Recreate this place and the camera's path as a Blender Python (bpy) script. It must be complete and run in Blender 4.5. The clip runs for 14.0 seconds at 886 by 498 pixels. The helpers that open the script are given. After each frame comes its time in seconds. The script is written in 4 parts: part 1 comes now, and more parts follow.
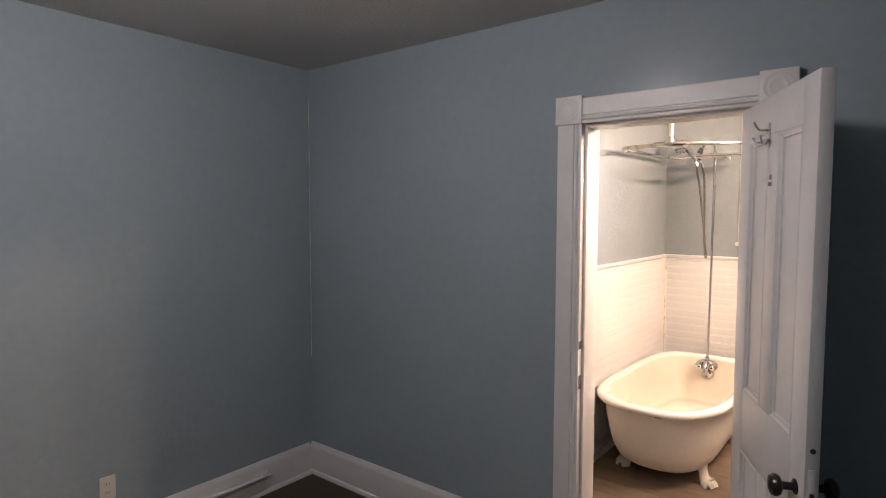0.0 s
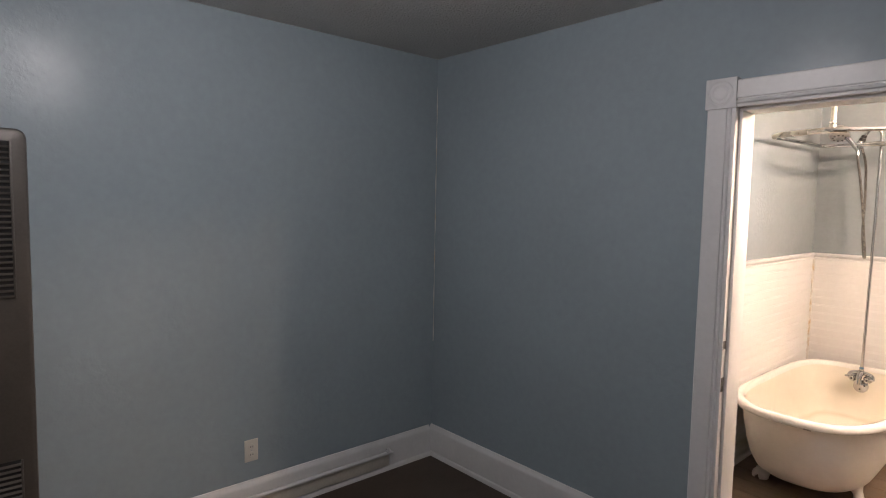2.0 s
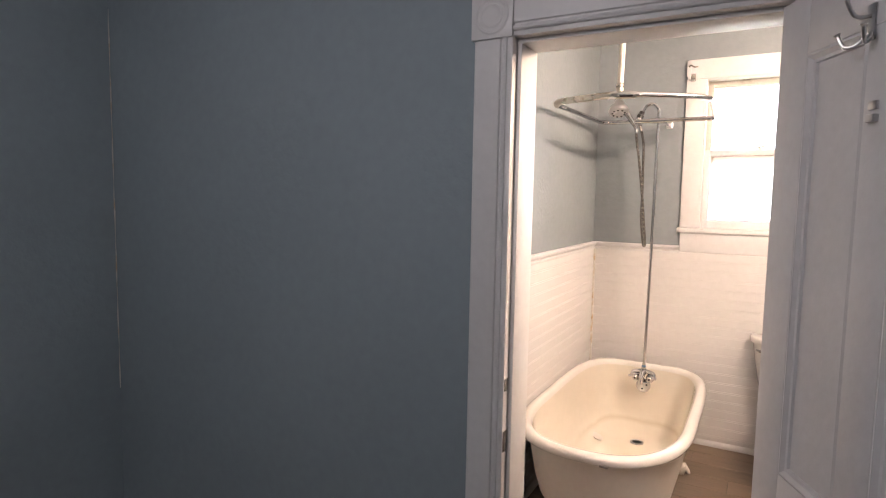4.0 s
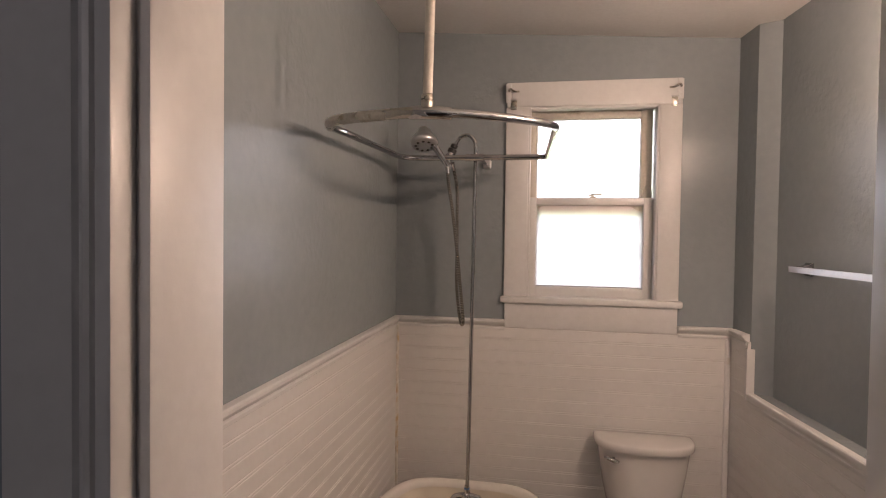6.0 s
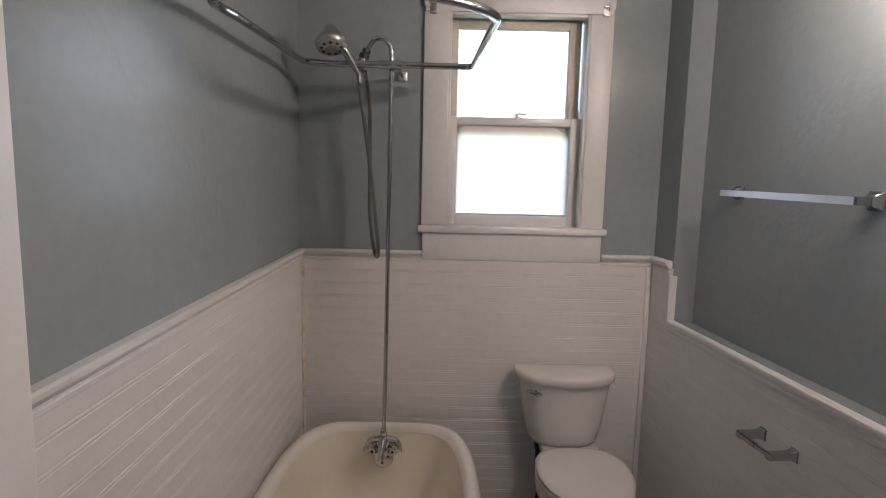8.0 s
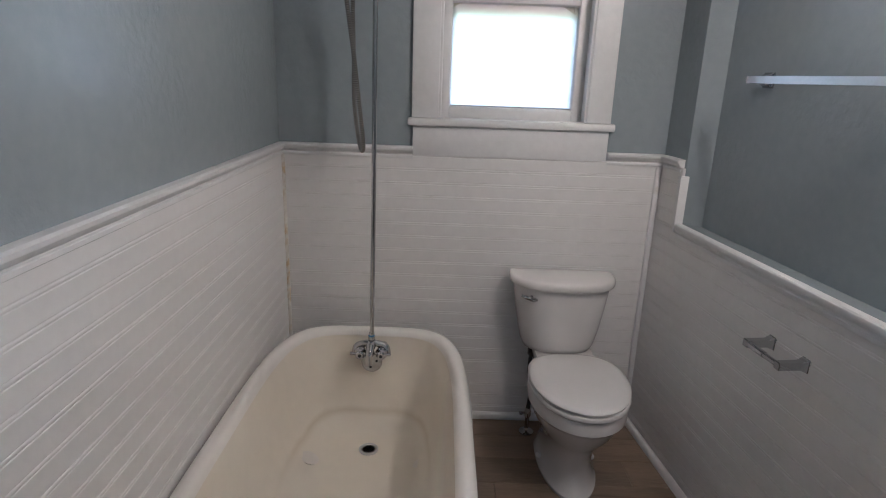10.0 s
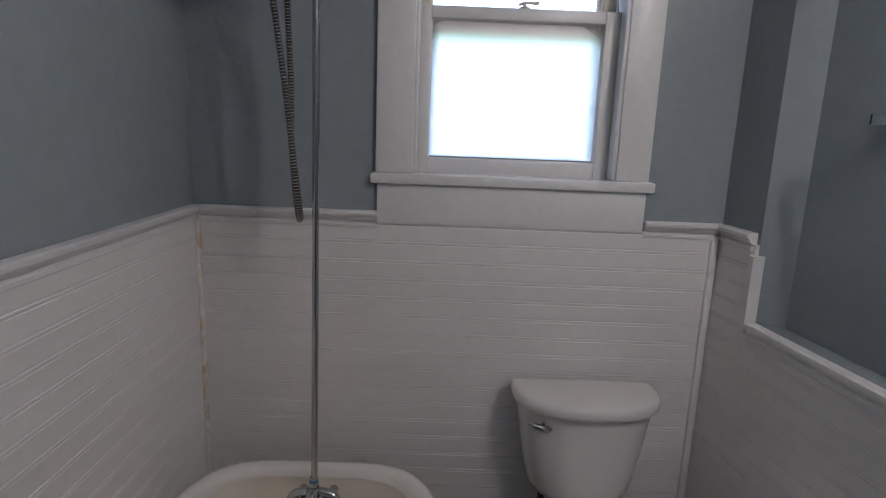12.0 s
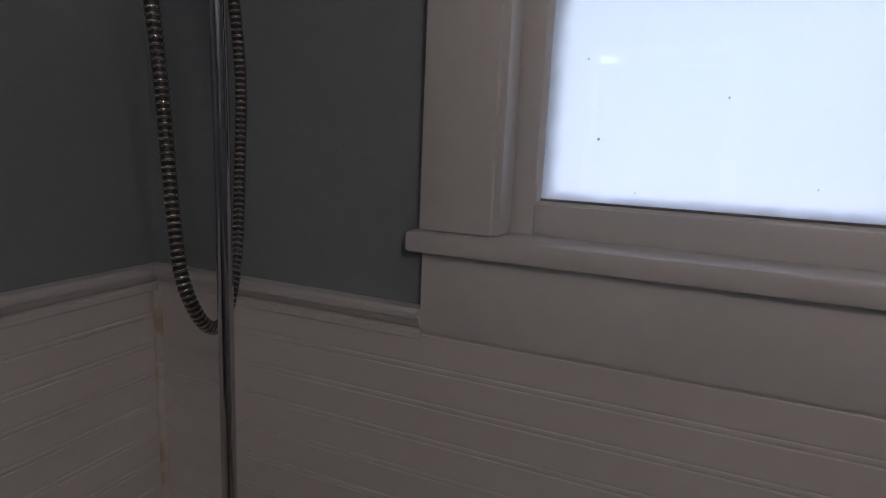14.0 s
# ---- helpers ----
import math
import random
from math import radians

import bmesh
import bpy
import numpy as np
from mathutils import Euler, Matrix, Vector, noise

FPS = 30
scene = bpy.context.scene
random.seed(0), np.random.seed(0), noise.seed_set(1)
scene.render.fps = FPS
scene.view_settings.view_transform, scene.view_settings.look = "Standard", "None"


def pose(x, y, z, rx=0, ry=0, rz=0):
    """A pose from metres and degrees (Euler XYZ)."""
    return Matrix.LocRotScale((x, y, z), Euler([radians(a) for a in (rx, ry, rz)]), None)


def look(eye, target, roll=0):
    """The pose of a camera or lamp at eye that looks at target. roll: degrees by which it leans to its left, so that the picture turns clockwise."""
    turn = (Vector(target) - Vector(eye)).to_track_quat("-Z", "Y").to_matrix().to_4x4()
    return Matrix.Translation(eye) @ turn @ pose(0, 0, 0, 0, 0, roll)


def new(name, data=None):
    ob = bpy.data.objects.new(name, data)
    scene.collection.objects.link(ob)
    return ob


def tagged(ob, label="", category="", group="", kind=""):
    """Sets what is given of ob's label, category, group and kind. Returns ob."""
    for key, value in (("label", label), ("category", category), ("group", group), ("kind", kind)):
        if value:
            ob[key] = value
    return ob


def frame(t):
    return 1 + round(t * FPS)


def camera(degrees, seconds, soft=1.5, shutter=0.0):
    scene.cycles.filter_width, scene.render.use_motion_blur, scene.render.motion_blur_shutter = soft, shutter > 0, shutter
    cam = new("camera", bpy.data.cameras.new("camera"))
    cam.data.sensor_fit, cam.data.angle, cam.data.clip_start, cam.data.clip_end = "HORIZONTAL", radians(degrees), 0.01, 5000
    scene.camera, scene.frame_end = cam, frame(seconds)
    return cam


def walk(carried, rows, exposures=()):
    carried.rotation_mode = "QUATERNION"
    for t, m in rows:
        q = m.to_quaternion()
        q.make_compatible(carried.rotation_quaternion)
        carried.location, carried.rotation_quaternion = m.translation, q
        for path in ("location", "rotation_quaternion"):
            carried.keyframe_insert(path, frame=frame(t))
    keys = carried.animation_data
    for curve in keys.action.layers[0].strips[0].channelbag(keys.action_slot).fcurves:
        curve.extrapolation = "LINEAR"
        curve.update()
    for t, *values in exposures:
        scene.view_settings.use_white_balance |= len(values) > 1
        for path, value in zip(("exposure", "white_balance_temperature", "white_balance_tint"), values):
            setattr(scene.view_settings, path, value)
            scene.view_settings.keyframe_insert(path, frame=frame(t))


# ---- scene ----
cam = camera(74.8, 14.0, 1.1)
PATH = [
    (0, (0.114, 0.109, 1.667), (-1.123, 1.675, 1.542), 0.1),
    (0.5, (0.081, 0.077, 1.662), (-1.177, 1.627, 1.538), 0.3),
    (1, (0.067, 0.061, 1.66), (-1.255, 1.556, 1.531), 0.7),
    (1.5, (0.053, 0.04, 1.659), (-1.362, 1.446, 1.515), 0.9),
    (2, (0.014, 0.03, 1.646), (-1.479, 1.351, 1.489), 1.1),
    (2.5, (-0.027, 0.146, 1.626), (-1.51, 1.477, 1.454), 1.2),
    (3, (-0.081, 0.394, 1.618), (-1.426, 1.863, 1.441), 1.0),
    (3.5, (-0.226, 0.68, 1.606), (-1.372, 2.31, 1.433), 0.9),
    (4, (-0.352, 0.953, 1.616), (-1.317, 2.695, 1.438), 1.0),
    (6.5, (-0.651, 2.132, 1.754), (-0.883, 4.118, 1.711), 0.9),
    (7, (-0.691, 2.196, 1.74), (-0.824, 4.19, 1.653), 1.2),
    (7.5, (-0.681, 2.234, 1.677), (-0.757, 4.227, 1.532), 1.2),
    (8, (-0.698, 2.235, 1.681), (-0.701, 4.218, 1.42), 1.3),
    (8.5, (-0.652, 2.227, 1.648), (-0.639, 4.194, 1.285), 1.5),
    (10.8, (-0.675, 2.613, 1.607), (-0.668, 4.521, 1.009), 2.2),
    (11, (-0.674, 2.679, 1.607), (-0.667, 4.6, 1.051), 2.2),
    (11.5, (-0.623, 2.848, 1.609), (-0.656, 4.789, 1.13), 2.1),
    (12, (-0.615, 3.041, 1.581), (-0.597, 5.0, 1.181), 2.25),
    (12.5, (-0.595, 3.279, 1.584), (-0.586, 5.25, 1.243), 2.6),
    (13, (-0.475, 3.524, 1.576), (-0.588, 5.491, 1.236), 2.5),
    (13.5, (-0.416, 3.71, 1.56), (-0.712, 5.667, 1.276), 3.0),
    (14, (-0.462, 3.954, 1.579), (-1.227, 5.768, 1.218), 2.55),
]
EXPOSURES = [
    (0.0, 5.9, 6250, 18),
    (1.0, 5.9, 6250, 18),
    (2.5, 5.8, 5850, 14),
    (3.2, 5.92, 5720, 15),
    (4.2, 5.42, 6000, 18),
    (6.3, 3.75, 6150, 21),
    (7.0, 3.67, 5800, 18),
    (8.5, 3.87, 5000, 9),
    (10.8, 4.0, 4700, 7),
    (11.0, 3.98, 4700, 7),
    (12.0, 3.44, 4620, 8),
    (13.0, 2.93, 4600, 9),
    (14.0, 2.25, 4980, 15),
]
walk(cam, [(t, look(eye, target, roll)) for t, eye, target, roll in PATH], EXPOSURES)

# ---- light ----
world = bpy.data.worlds.new("sky")
scene.world = world
world.use_nodes = True
wn = world.node_tree.nodes
sky = wn.new("ShaderNodeTexSky")
sky.sky_type = "NISHITA"
sky.sun_disc = False
sky.sun_elevation = radians(38)
sky.sun_rotation = radians(120)
sky.dust_density = 6.0
haze = wn.new("ShaderNodeHueSaturation")
haze.inputs["Saturation"].default_value = 0.04
wn["Background"].inputs["Strength"].default_value = 0.15
world.node_tree.links.new(sky.outputs["Color"], haze.inputs["Color"])
world.node_tree.links.new(haze.outputs["Color"], wn["Background"].inputs["Color"])
sun = new("sun", bpy.data.lights.new("sun", "SUN"))
sun.data.energy, sun.data.angle, sun.data.color = 1.0, radians(12), (1.0, 0.96, 0.9)
sun.matrix_basis = look((0, 0, 0), (-math.sin(radians(120)) * 0.79, -math.cos(radians(120)) * 0.79, -0.62))
BULB, DOME = 27.0, 1.08

# ---- materials ----


def material(name, base, rough=0.5, metal=0.0, vary=0.06, scale=3.0, fine=60.0, bump=0.0, bump_scale=None, rough_vary=0.0,
             second=None, second_at=0.6, second_soft=0.1, stretch=(1, 1, 1), coat=0.0, by_object=0.0, transmission=0.0, bump_far=0.002, spec=0.5, patchy=0.0, knock=0.0):
    """A painted or natural surface: two sizes of variation, optional stains of a second colour, and relief."""
    m = bpy.data.materials.new(name)
    m.use_nodes = True
    nt = m.node_tree
    n, l = nt.nodes, nt.links
    b = n["Principled BSDF"]
    b.inputs["Metallic"].default_value = metal
    b.inputs["Roughness"].default_value = rough
    b.inputs["Coat Weight"].default_value = coat
    b.inputs["Specular IOR Level"].default_value = spec
    b.inputs["Coat Roughness"].default_value = 0.06
    b.inputs["Transmission Weight"].default_value = transmission
    geo = n.new("ShaderNodeNewGeometry")
    mp = n.new("ShaderNodeMapping")
    mp.inputs["Scale"].default_value = stretch
    l.new(geo.outputs["Position"], mp.inputs["Vector"])

    def tex(s, d=4.0):
        t = n.new("ShaderNodeTexNoise")
        t.inputs["Scale"].default_value = s
        t.inputs["Detail"].default_value = d
        l.new(mp.outputs["Vector"], t.inputs["Vector"])
        return t

    big, small = tex(scale), tex(fine)
    mix = n.new("ShaderNodeMath")
    mix.operation = "ADD"
    l.new(big.outputs["Fac"], mix.inputs[0])
    l.new(small.outputs["Fac"], mix.inputs[1])
    last = mix.outputs[0]
    if by_object:
        info = n.new("ShaderNodeObjectInfo")
        ma = n.new("ShaderNodeMath")
        ma.operation = "MULTIPLY_ADD"
        ma.inputs[1].default_value = by_object
        l.new(info.outputs["Random"], ma.inputs[0])
        l.new(last, ma.inputs[2])
        last = ma.outputs[0]
    ramp = n.new("ShaderNodeMapRange")
    ramp.inputs["From Min"].default_value, ramp.inputs["From Max"].default_value = 0.6, 1.4 + by_object
    ramp.inputs["To Min"].default_value, ramp.inputs["To Max"].default_value = 1 - vary, 1 + vary
    l.new(last, ramp.inputs["Value"])
    col = n.new("ShaderNodeVectorMath")
    col.operation = "SCALE"
    col.inputs[0].default_value = base
    l.new(ramp.outputs["Result"], col.inputs["Scale"])
    out = col.outputs["Vector"]
    if second:
        st = tex(scale * 1.7, 6.0)
        st_r = n.new("ShaderNodeMapRange")
        st_r.inputs["From Min"].default_value, st_r.inputs["From Max"].default_value = second_at, second_at + second_soft
        l.new(st.outputs["Fac"], st_r.inputs["Value"])
        mc = n.new("ShaderNodeMix")
        mc.data_type = "RGBA"
        l.new(st_r.outputs["Result"], mc.inputs["Factor"])
        l.new(out, mc.inputs[6])
        mc.inputs[7].default_value = (*second, 1)
        out = mc.outputs[2]
    l.new(out, b.inputs["Base Color"])
    if rough_vary:
        rr = n.new("ShaderNodeMapRange")
        rr.inputs["From Min"].default_value, rr.inputs["From Max"].default_value = 0.3, 0.7
        rr.inputs["To Min"].default_value, rr.inputs["To Max"].default_value = rough - rough_vary, rough + rough_vary
        l.new(big.outputs["Fac"], rr.inputs["Value"])
        l.new(rr.outputs["Result"], b.inputs["Roughness"])
    if bump:
        bt = tex(bump_scale or fine, 5.0)
        bp = n.new("ShaderNodeBump")
        bp.inputs["Strength"].default_value = bump
        bp.inputs["Distance"].default_value = bump_far
        height = bt.outputs["Fac"]
        if knock:
            kn = n.new("ShaderNodeMapRange")
            kn.interpolation_type = "SMOOTHSTEP"
            kn.inputs["From Min"].default_value, kn.inputs["From Max"].default_value = 0.5 - knock, 0.5 + knock
            l.new(height, kn.inputs["Value"])
            height = kn.outputs["Result"]
        if patchy:
            pt = tex(patchy, 3.0)
            pr = n.new("ShaderNodeMapRange")
            pr.inputs["From Min"].default_value, pr.inputs["From Max"].default_value = 0.46, 0.6
            pr.inputs["To Min"].default_value, pr.inputs["To Max"].default_value = 0.12, 1.0
            l.new(pt.outputs["Fac"], pr.inputs["Value"])
            pm = n.new("ShaderNodeMath")
            pm.operation = "MULTIPLY"
            l.new(height, pm.inputs[0])
            l.new(pr.outputs["Result"], pm.inputs[1])
            height = pm.outputs[0]
        l.new(height, bp.inputs["Height"])
        l.new(bp.outputs["Normal"], b.inputs["Normal"])
    return m


def glowing(name, colour, strength):
    m = bpy.data.materials.new(name)
    m.use_nodes = True
    b = m.node_tree.nodes["Principled BSDF"]
    b.inputs["Base Color"].default_value = (0.8, 0.8, 0.8, 1)
    b.inputs["Emission Color"].default_value = (*colour, 1)
    b.inputs["Emission Strength"].default_value = strength
    return m


def clear_glass(name):
    m = bpy.data.materials.new(name)
    m.use_nodes = True
    n, l = m.node_tree.nodes, m.node_tree.links
    n.remove(n["Principled BSDF"])
    tr, gl, mx, fr = n.new("ShaderNodeBsdfTransparent"), n.new("ShaderNodeBsdfGlossy"), n.new("ShaderNodeMixShader"), n.new("ShaderNodeFresnel")
    gl.inputs["Roughness"].default_value = 0.02
    tr.inputs["Color"].default_value = (0.98, 0.98, 0.975, 1)
    l.new(fr.outputs["Fac"], mx.inputs["Fac"])
    l.new(tr.outputs["BSDF"], mx.inputs[1])
    l.new(gl.outputs["BSDF"], mx.inputs[2])
    l.new(mx.outputs["Shader"], n["Material Output"].inputs["Surface"])
    return m


def frosted_glass(name):
    """Pane with a white frosting film; the sash's shade is painted in as a darker border."""
    m = bpy.data.materials.new(name)
    m.use_nodes = True
    n, l = m.node_tree.nodes, m.node_tree.links
    n.remove(n["Principled BSDF"])

    def math_node(op, a, b):
        k = n.new("ShaderNodeMath")
        k.operation = op
        for i, v in enumerate((a, b)):
            if isinstance(v, (int, float)):
                k.inputs[i].default_value = v
            else:
                l.new(v, k.inputs[i])
        return k.outputs[0]
    co = n.new("ShaderNodeTexCoord")
    sp = n.new("ShaderNodeSeparateXYZ")
    l.new(co.outputs["Generated"], sp.inputs["Vector"])
    t = n.new("ShaderNodeTexNoise")
    t.inputs["Scale"].default_value = 9.0
    l.new(co.outputs["Generated"], t.inputs["Vector"])
    ex = math_node("MINIMUM", sp.outputs["X"], math_node("MULTIPLY", math_node("SUBTRACT", 1.0, sp.outputs["X"]), 0.7))
    ez = math_node("MULTIPLY", sp.outputs["Z"], 1.2)
    edge = math_node("ADD", math_node("MINIMUM", ex, ez), math_node("MULTIPLY", math_node("SUBTRACT", t.outputs["Fac"], 0.5), 0.05))
    # painted shade: the film's colour drops to half towards the sides and bottom
    r = n.new("ShaderNodeMapRange")
    r.interpolation_type = "SMOOTHSTEP"
    r.inputs["From Min"].default_value, r.inputs["From Max"].default_value = -0.01, 0.06
    r.inputs["To Min"].default_value, r.inputs["To Max"].default_value = 0.5, 1.0
    l.new(edge, r.inputs["Value"])
    cmb = n.new("ShaderNodeCombineColor")
    for i, k in enumerate((1.0, 0.97, 1.0)):
        l.new(math_node("MULTIPLY", r.outputs["Result"], k), cmb.inputs[i])
    ts, df, mx = n.new("ShaderNodeBsdfTranslucent"), n.new("ShaderNodeBsdfDiffuse"), n.new("ShaderNodeMixShader")
    l.new(cmb.outputs["Color"], ts.inputs["Color"])
    df.inputs["Color"].default_value = (0.72, 0.7, 0.72, 1)
    mx.inputs["Fac"].default_value = 0.12
    l.new(ts.outputs["BSDF"], mx.inputs[1])
    l.new(df.outputs["BSDF"], mx.inputs[2])
    l.new(mx.outputs["Shader"], n["Material Output"].inputs["Surface"])
    return m


BLUE = material("blue_wall_paint", (0.286, 0.339, 0.37), 0.24, vary=0.06, scale=1.6, fine=28, bump=0.5, bump_scale=44, bump_far=0.001, spec=0.14, patchy=2.6, knock=0.13)
GREY = material("grey_wall_paint", (0.264, 0.294, 0.312), 0.25, vary=0.06, scale=1.8, fine=30, bump=0.5, bump_scale=46, bump_far=0.0011, spec=0.18, patchy=3.4, knock=0.13)
CEIL = material("stippled_ceiling", (0.58, 0.57, 0.55), 0.8, vary=0.1, scale=1.2, fine=90, bump=1.0, bump_scale=85, bump_far=0.012)
CEIL2 = material("bath_ceiling_paint", (0.62, 0.61, 0.59), 0.6, vary=0.06, scale=1.5, fine=60, bump=0.4, bump_scale=50, bump_far=0.003)
TRIM = material("white_trim_paint", (0.66, 0.655, 0.65), 0.37, vary=0.05, scale=5, fine=45, bump=0.3, bump_scale=35, second=(0.5, 0.47, 0.42), second_at=0.72, rough_vary=0.08)
DOORP = material("white_door_paint", (0.6, 0.6, 0.61), 0.38, vary=0.05, scale=4, fine=50, bump=0.35, bump_scale=40, second=(0.5, 0.48, 0.45), second_at=0.72)
BEAD = material("white_beadboard_paint", (0.69, 0.675, 0.66), 0.36, vary=0.04, scale=3, fine=40, bump=0.2, bump_scale=22, by_object=0.04, rough_vary=0.05)
SASH = material("aged_cream_sash_paint", (0.6, 0.56, 0.49), 0.45, vary=0.1, scale=6, fine=70, bump=0.4, bump_scale=50, second=(0.4, 0.35, 0.28), second_at=0.66)
GRIME = material("grimy_putty", (0.2, 0.19, 0.17), 0.8, vary=0.3, scale=30, fine=120, bump=0.5, bump_scale=120)
ENAMEL = material("cream_bath_enamel", (0.79, 0.735, 0.63), 0.13, vary=0.03, scale=4, fine=20, second=(0.68, 0.61, 0.5), second_at=0.66, second_soft=0.3, coat=0.5)
SHELL = material("cream_bath_paint", (0.7, 0.66, 0.6), 0.32, vary=0.04, scale=5, fine=40, bump=0.25, bump_scale=25)
def stain_ring(m, z_mid, half, colour, amount):
    """A faint deposit left by standing water round a level of the basin, at the taps' end."""
    n, l = m.node_tree.nodes, m.node_tree.links
    b = n["Principled BSDF"]
    src = b.inputs["Base Color"].links[0].from_socket
    geo = n.new("ShaderNodeNewGeometry")
    sp = n.new("ShaderNodeSeparateXYZ")
    t = n.new("ShaderNodeTexNoise")
    t.inputs["Scale"].default_value = 5.0
    t.inputs["Detail"].default_value = 6.0
    l.new(geo.outputs["Position"], sp.inputs["Vector"])
    l.new(geo.outputs["Position"], t.inputs["Vector"])
    last = None
    for op, other in (("MULTIPLY_ADD", sp.outputs["Z"]), ("SUBTRACT", z_mid + 0.02), ("ABSOLUTE", None)):
        k = n.new("ShaderNodeMath")
        k.operation = op
        if op == "MULTIPLY_ADD":
            l.new(t.outputs["Fac"], k.inputs[0])
            k.inputs[1].default_value = 0.04
            l.new(other, k.inputs[2])
        else:
            l.new(last, k.inputs[0])
            if other is not None:
                k.inputs[1].default_value = other
        last = k.outputs[0]
    r = n.new("ShaderNodeMapRange")
    r.inputs["From Min"].default_value, r.inputs["From Max"].default_value = 0.0, half
    r.inputs["To Min"].default_value, r.inputs["To Max"].default_value = amount, 0.0
    l.new(last, r.inputs["Value"])
    near = n.new("ShaderNodeMapRange")
    near.inputs["From Min"].default_value, near.inputs["From Max"].default_value = 3.9, 4.35
    l.new(sp.outputs["Y"], near.inputs["Value"])
    taps = n.new("ShaderNodeMath")
    taps.operation = "MULTIPLY"
    l.new(r.outputs["Result"], taps.inputs[0])
    l.new(near.outputs["Result"], taps.inputs[1])
    mc = n.new("ShaderNodeMix")
    mc.data_type = "RGBA"
    l.new(taps.outputs[0], mc.inputs["Factor"])
    l.new(src, mc.inputs[6])
    mc.inputs[7].default_value = (*colour, 1)
    l.new(mc.outputs[2], b.inputs["Base Color"])


stain_ring(ENAMEL, 0.312, 0.02, (0.45, 0.35, 0.2), 0.32)
RIM = material("white_rim_enamel", (0.78, 0.75, 0.7), 0.1, vary=0.03, scale=6, fine=40, coat=0.6)
CHINA = material("white_china", (0.68, 0.66, 0.64), 0.06, vary=0.02, scale=3, fine=20, coat=0.7)
SEATP = material("white_seat_plastic", (0.68, 0.665, 0.65), 0.16, vary=0.02, scale=3, fine=30)
CHROME = material("chrome", (0.5, 0.5, 0.51), 0.06, 1.0, vary=0.08, scale=20, fine=200)
WORN = material("worn_chrome", (0.5, 0.47, 0.42), 0.26, 1.0, vary=0.2, scale=14, fine=120, rough_vary=0.1, second=(0.3, 0.25, 0.19), second_at=0.6)
STEEL = material("brushed_steel", (0.55, 0.55, 0.56), 0.3, 1.0, vary=0.06, scale=20, fine=200)
HOSE = material("hose_metal", (0.5, 0.47, 0.42), 0.14, 1.0, vary=0.1, scale=40, fine=150)
BLACK = material("black_rubber", (0.02, 0.02, 0.02), 0.5, vary=0.2, scale=30, fine=100)
KNOB = material("dark_bronze_knob", (0.035, 0.03, 0.028), 0.28, 0.6, vary=0.2, scale=30, fine=120)
IRON = material("brown_heater_enamel", (0.085, 0.075, 0.065), 0.42, 0.2, vary=0.12, scale=8, fine=90, bump=0.15, bump_scale=90)
DARK = material("dark_void", (0.02, 0.02, 0.02), 0.9, vary=0.2)
PIPEW = material("painted_pipe", (0.62, 0.58, 0.51), 0.4, vary=0.12, scale=15, fine=90, second=(0.42, 0.33, 0.22), second_at=0.62)
PLATE = material("ivory_plate", (0.68, 0.65, 0.58), 0.35, vary=0.03, scale=20, fine=80)
PLANK = material("wood_look_plank", (0.2, 0.148, 0.104), 0.42, vary=0.35, scale=3.0, fine=26, stretch=(1.0, 9.0, 9.0), bump=0.25, bump_scale=30, by_object=0.45, second=(0.12, 0.085, 0.06), second_at=0.6, second_soft=0.2)
BROWN = material("dark_brown_floor", (0.062, 0.043, 0.03), 0.55, vary=0.3, scale=3, fine=90, bump=0.5, bump_scale=160, second=(0.04, 0.028, 0.02), second_at=0.55, second_soft=0.2)
GRASS = material("lawn", (0.07, 0.1, 0.04), 0.9, vary=0.4, scale=0.5, fine=20, bump=0.6)
CAULK = material("old_caulk", (0.66, 0.63, 0.58), 0.6, vary=0.15, scale=9, fine=60, bump=0.4, second=(0.56, 0.43, 0.28), second_at=0.52)
GLOBE = glowing("lit_bulb", (1.0, 0.71, 0.485), BULB)
DOMEM = glowing("lit_dome", (1.0, 0.9, 0.82), DOME)
GLASS = clear_glass("window_glass")
FROST = frosted_glass("frosted_film_glass")

# ---- mesh helpers ----
PLACE = {}


def finish(name, bm, mat, angle=29):
    bm.normal_update()
    me = bpy.data.meshes.new(name)
    lo = Vector([min(v.co[i] for v in bm.verts) for i in range(3)])
    hi = Vector([max(v.co[i] for v in bm.verts) for i in range(3)])
    c = Vector(((lo.x + hi.x) / 2, (lo.y + hi.y) / 2, lo.z))
    bmesh.ops.translate(bm, verts=bm.verts, vec=-c)
    bm.to_mesh(me)
    bm.free()
    me.materials.append(mat)
    me.shade_smooth()
    me.set_sharp_from_angle(angle=radians(angle))
    ob = new(name, me)
    ob.location = c
    PLACE[ob] = Matrix.Translation(c)
    return ob


def under(ob, parent):
    ob.parent = parent
    ob.matrix_parent_inverse = PLACE[parent].inverted()
    return ob


def part(name, bm, mat, parent, label="", angle=29):
    """One mesh object under a thing or under a part."""
    ob = under(finish(name, bm, mat, angle), parent)
    return tagged(ob, label) if label else ob


def thing(name, at, label, category, group="", kind=""):
    """An empty at a thing's base, which carries its parts."""
    ob = new(name)
    ob.empty_display_size = 0.05
    ob.location = at
    PLACE[ob] = Matrix.Translation(at)
    return tagged(ob, label, category, group, kind)


def solo(name, bm, mat, label="", category="", kind="", group="", angle=29):
    return tagged(finish(name, bm, mat, angle), label, category, group, kind)


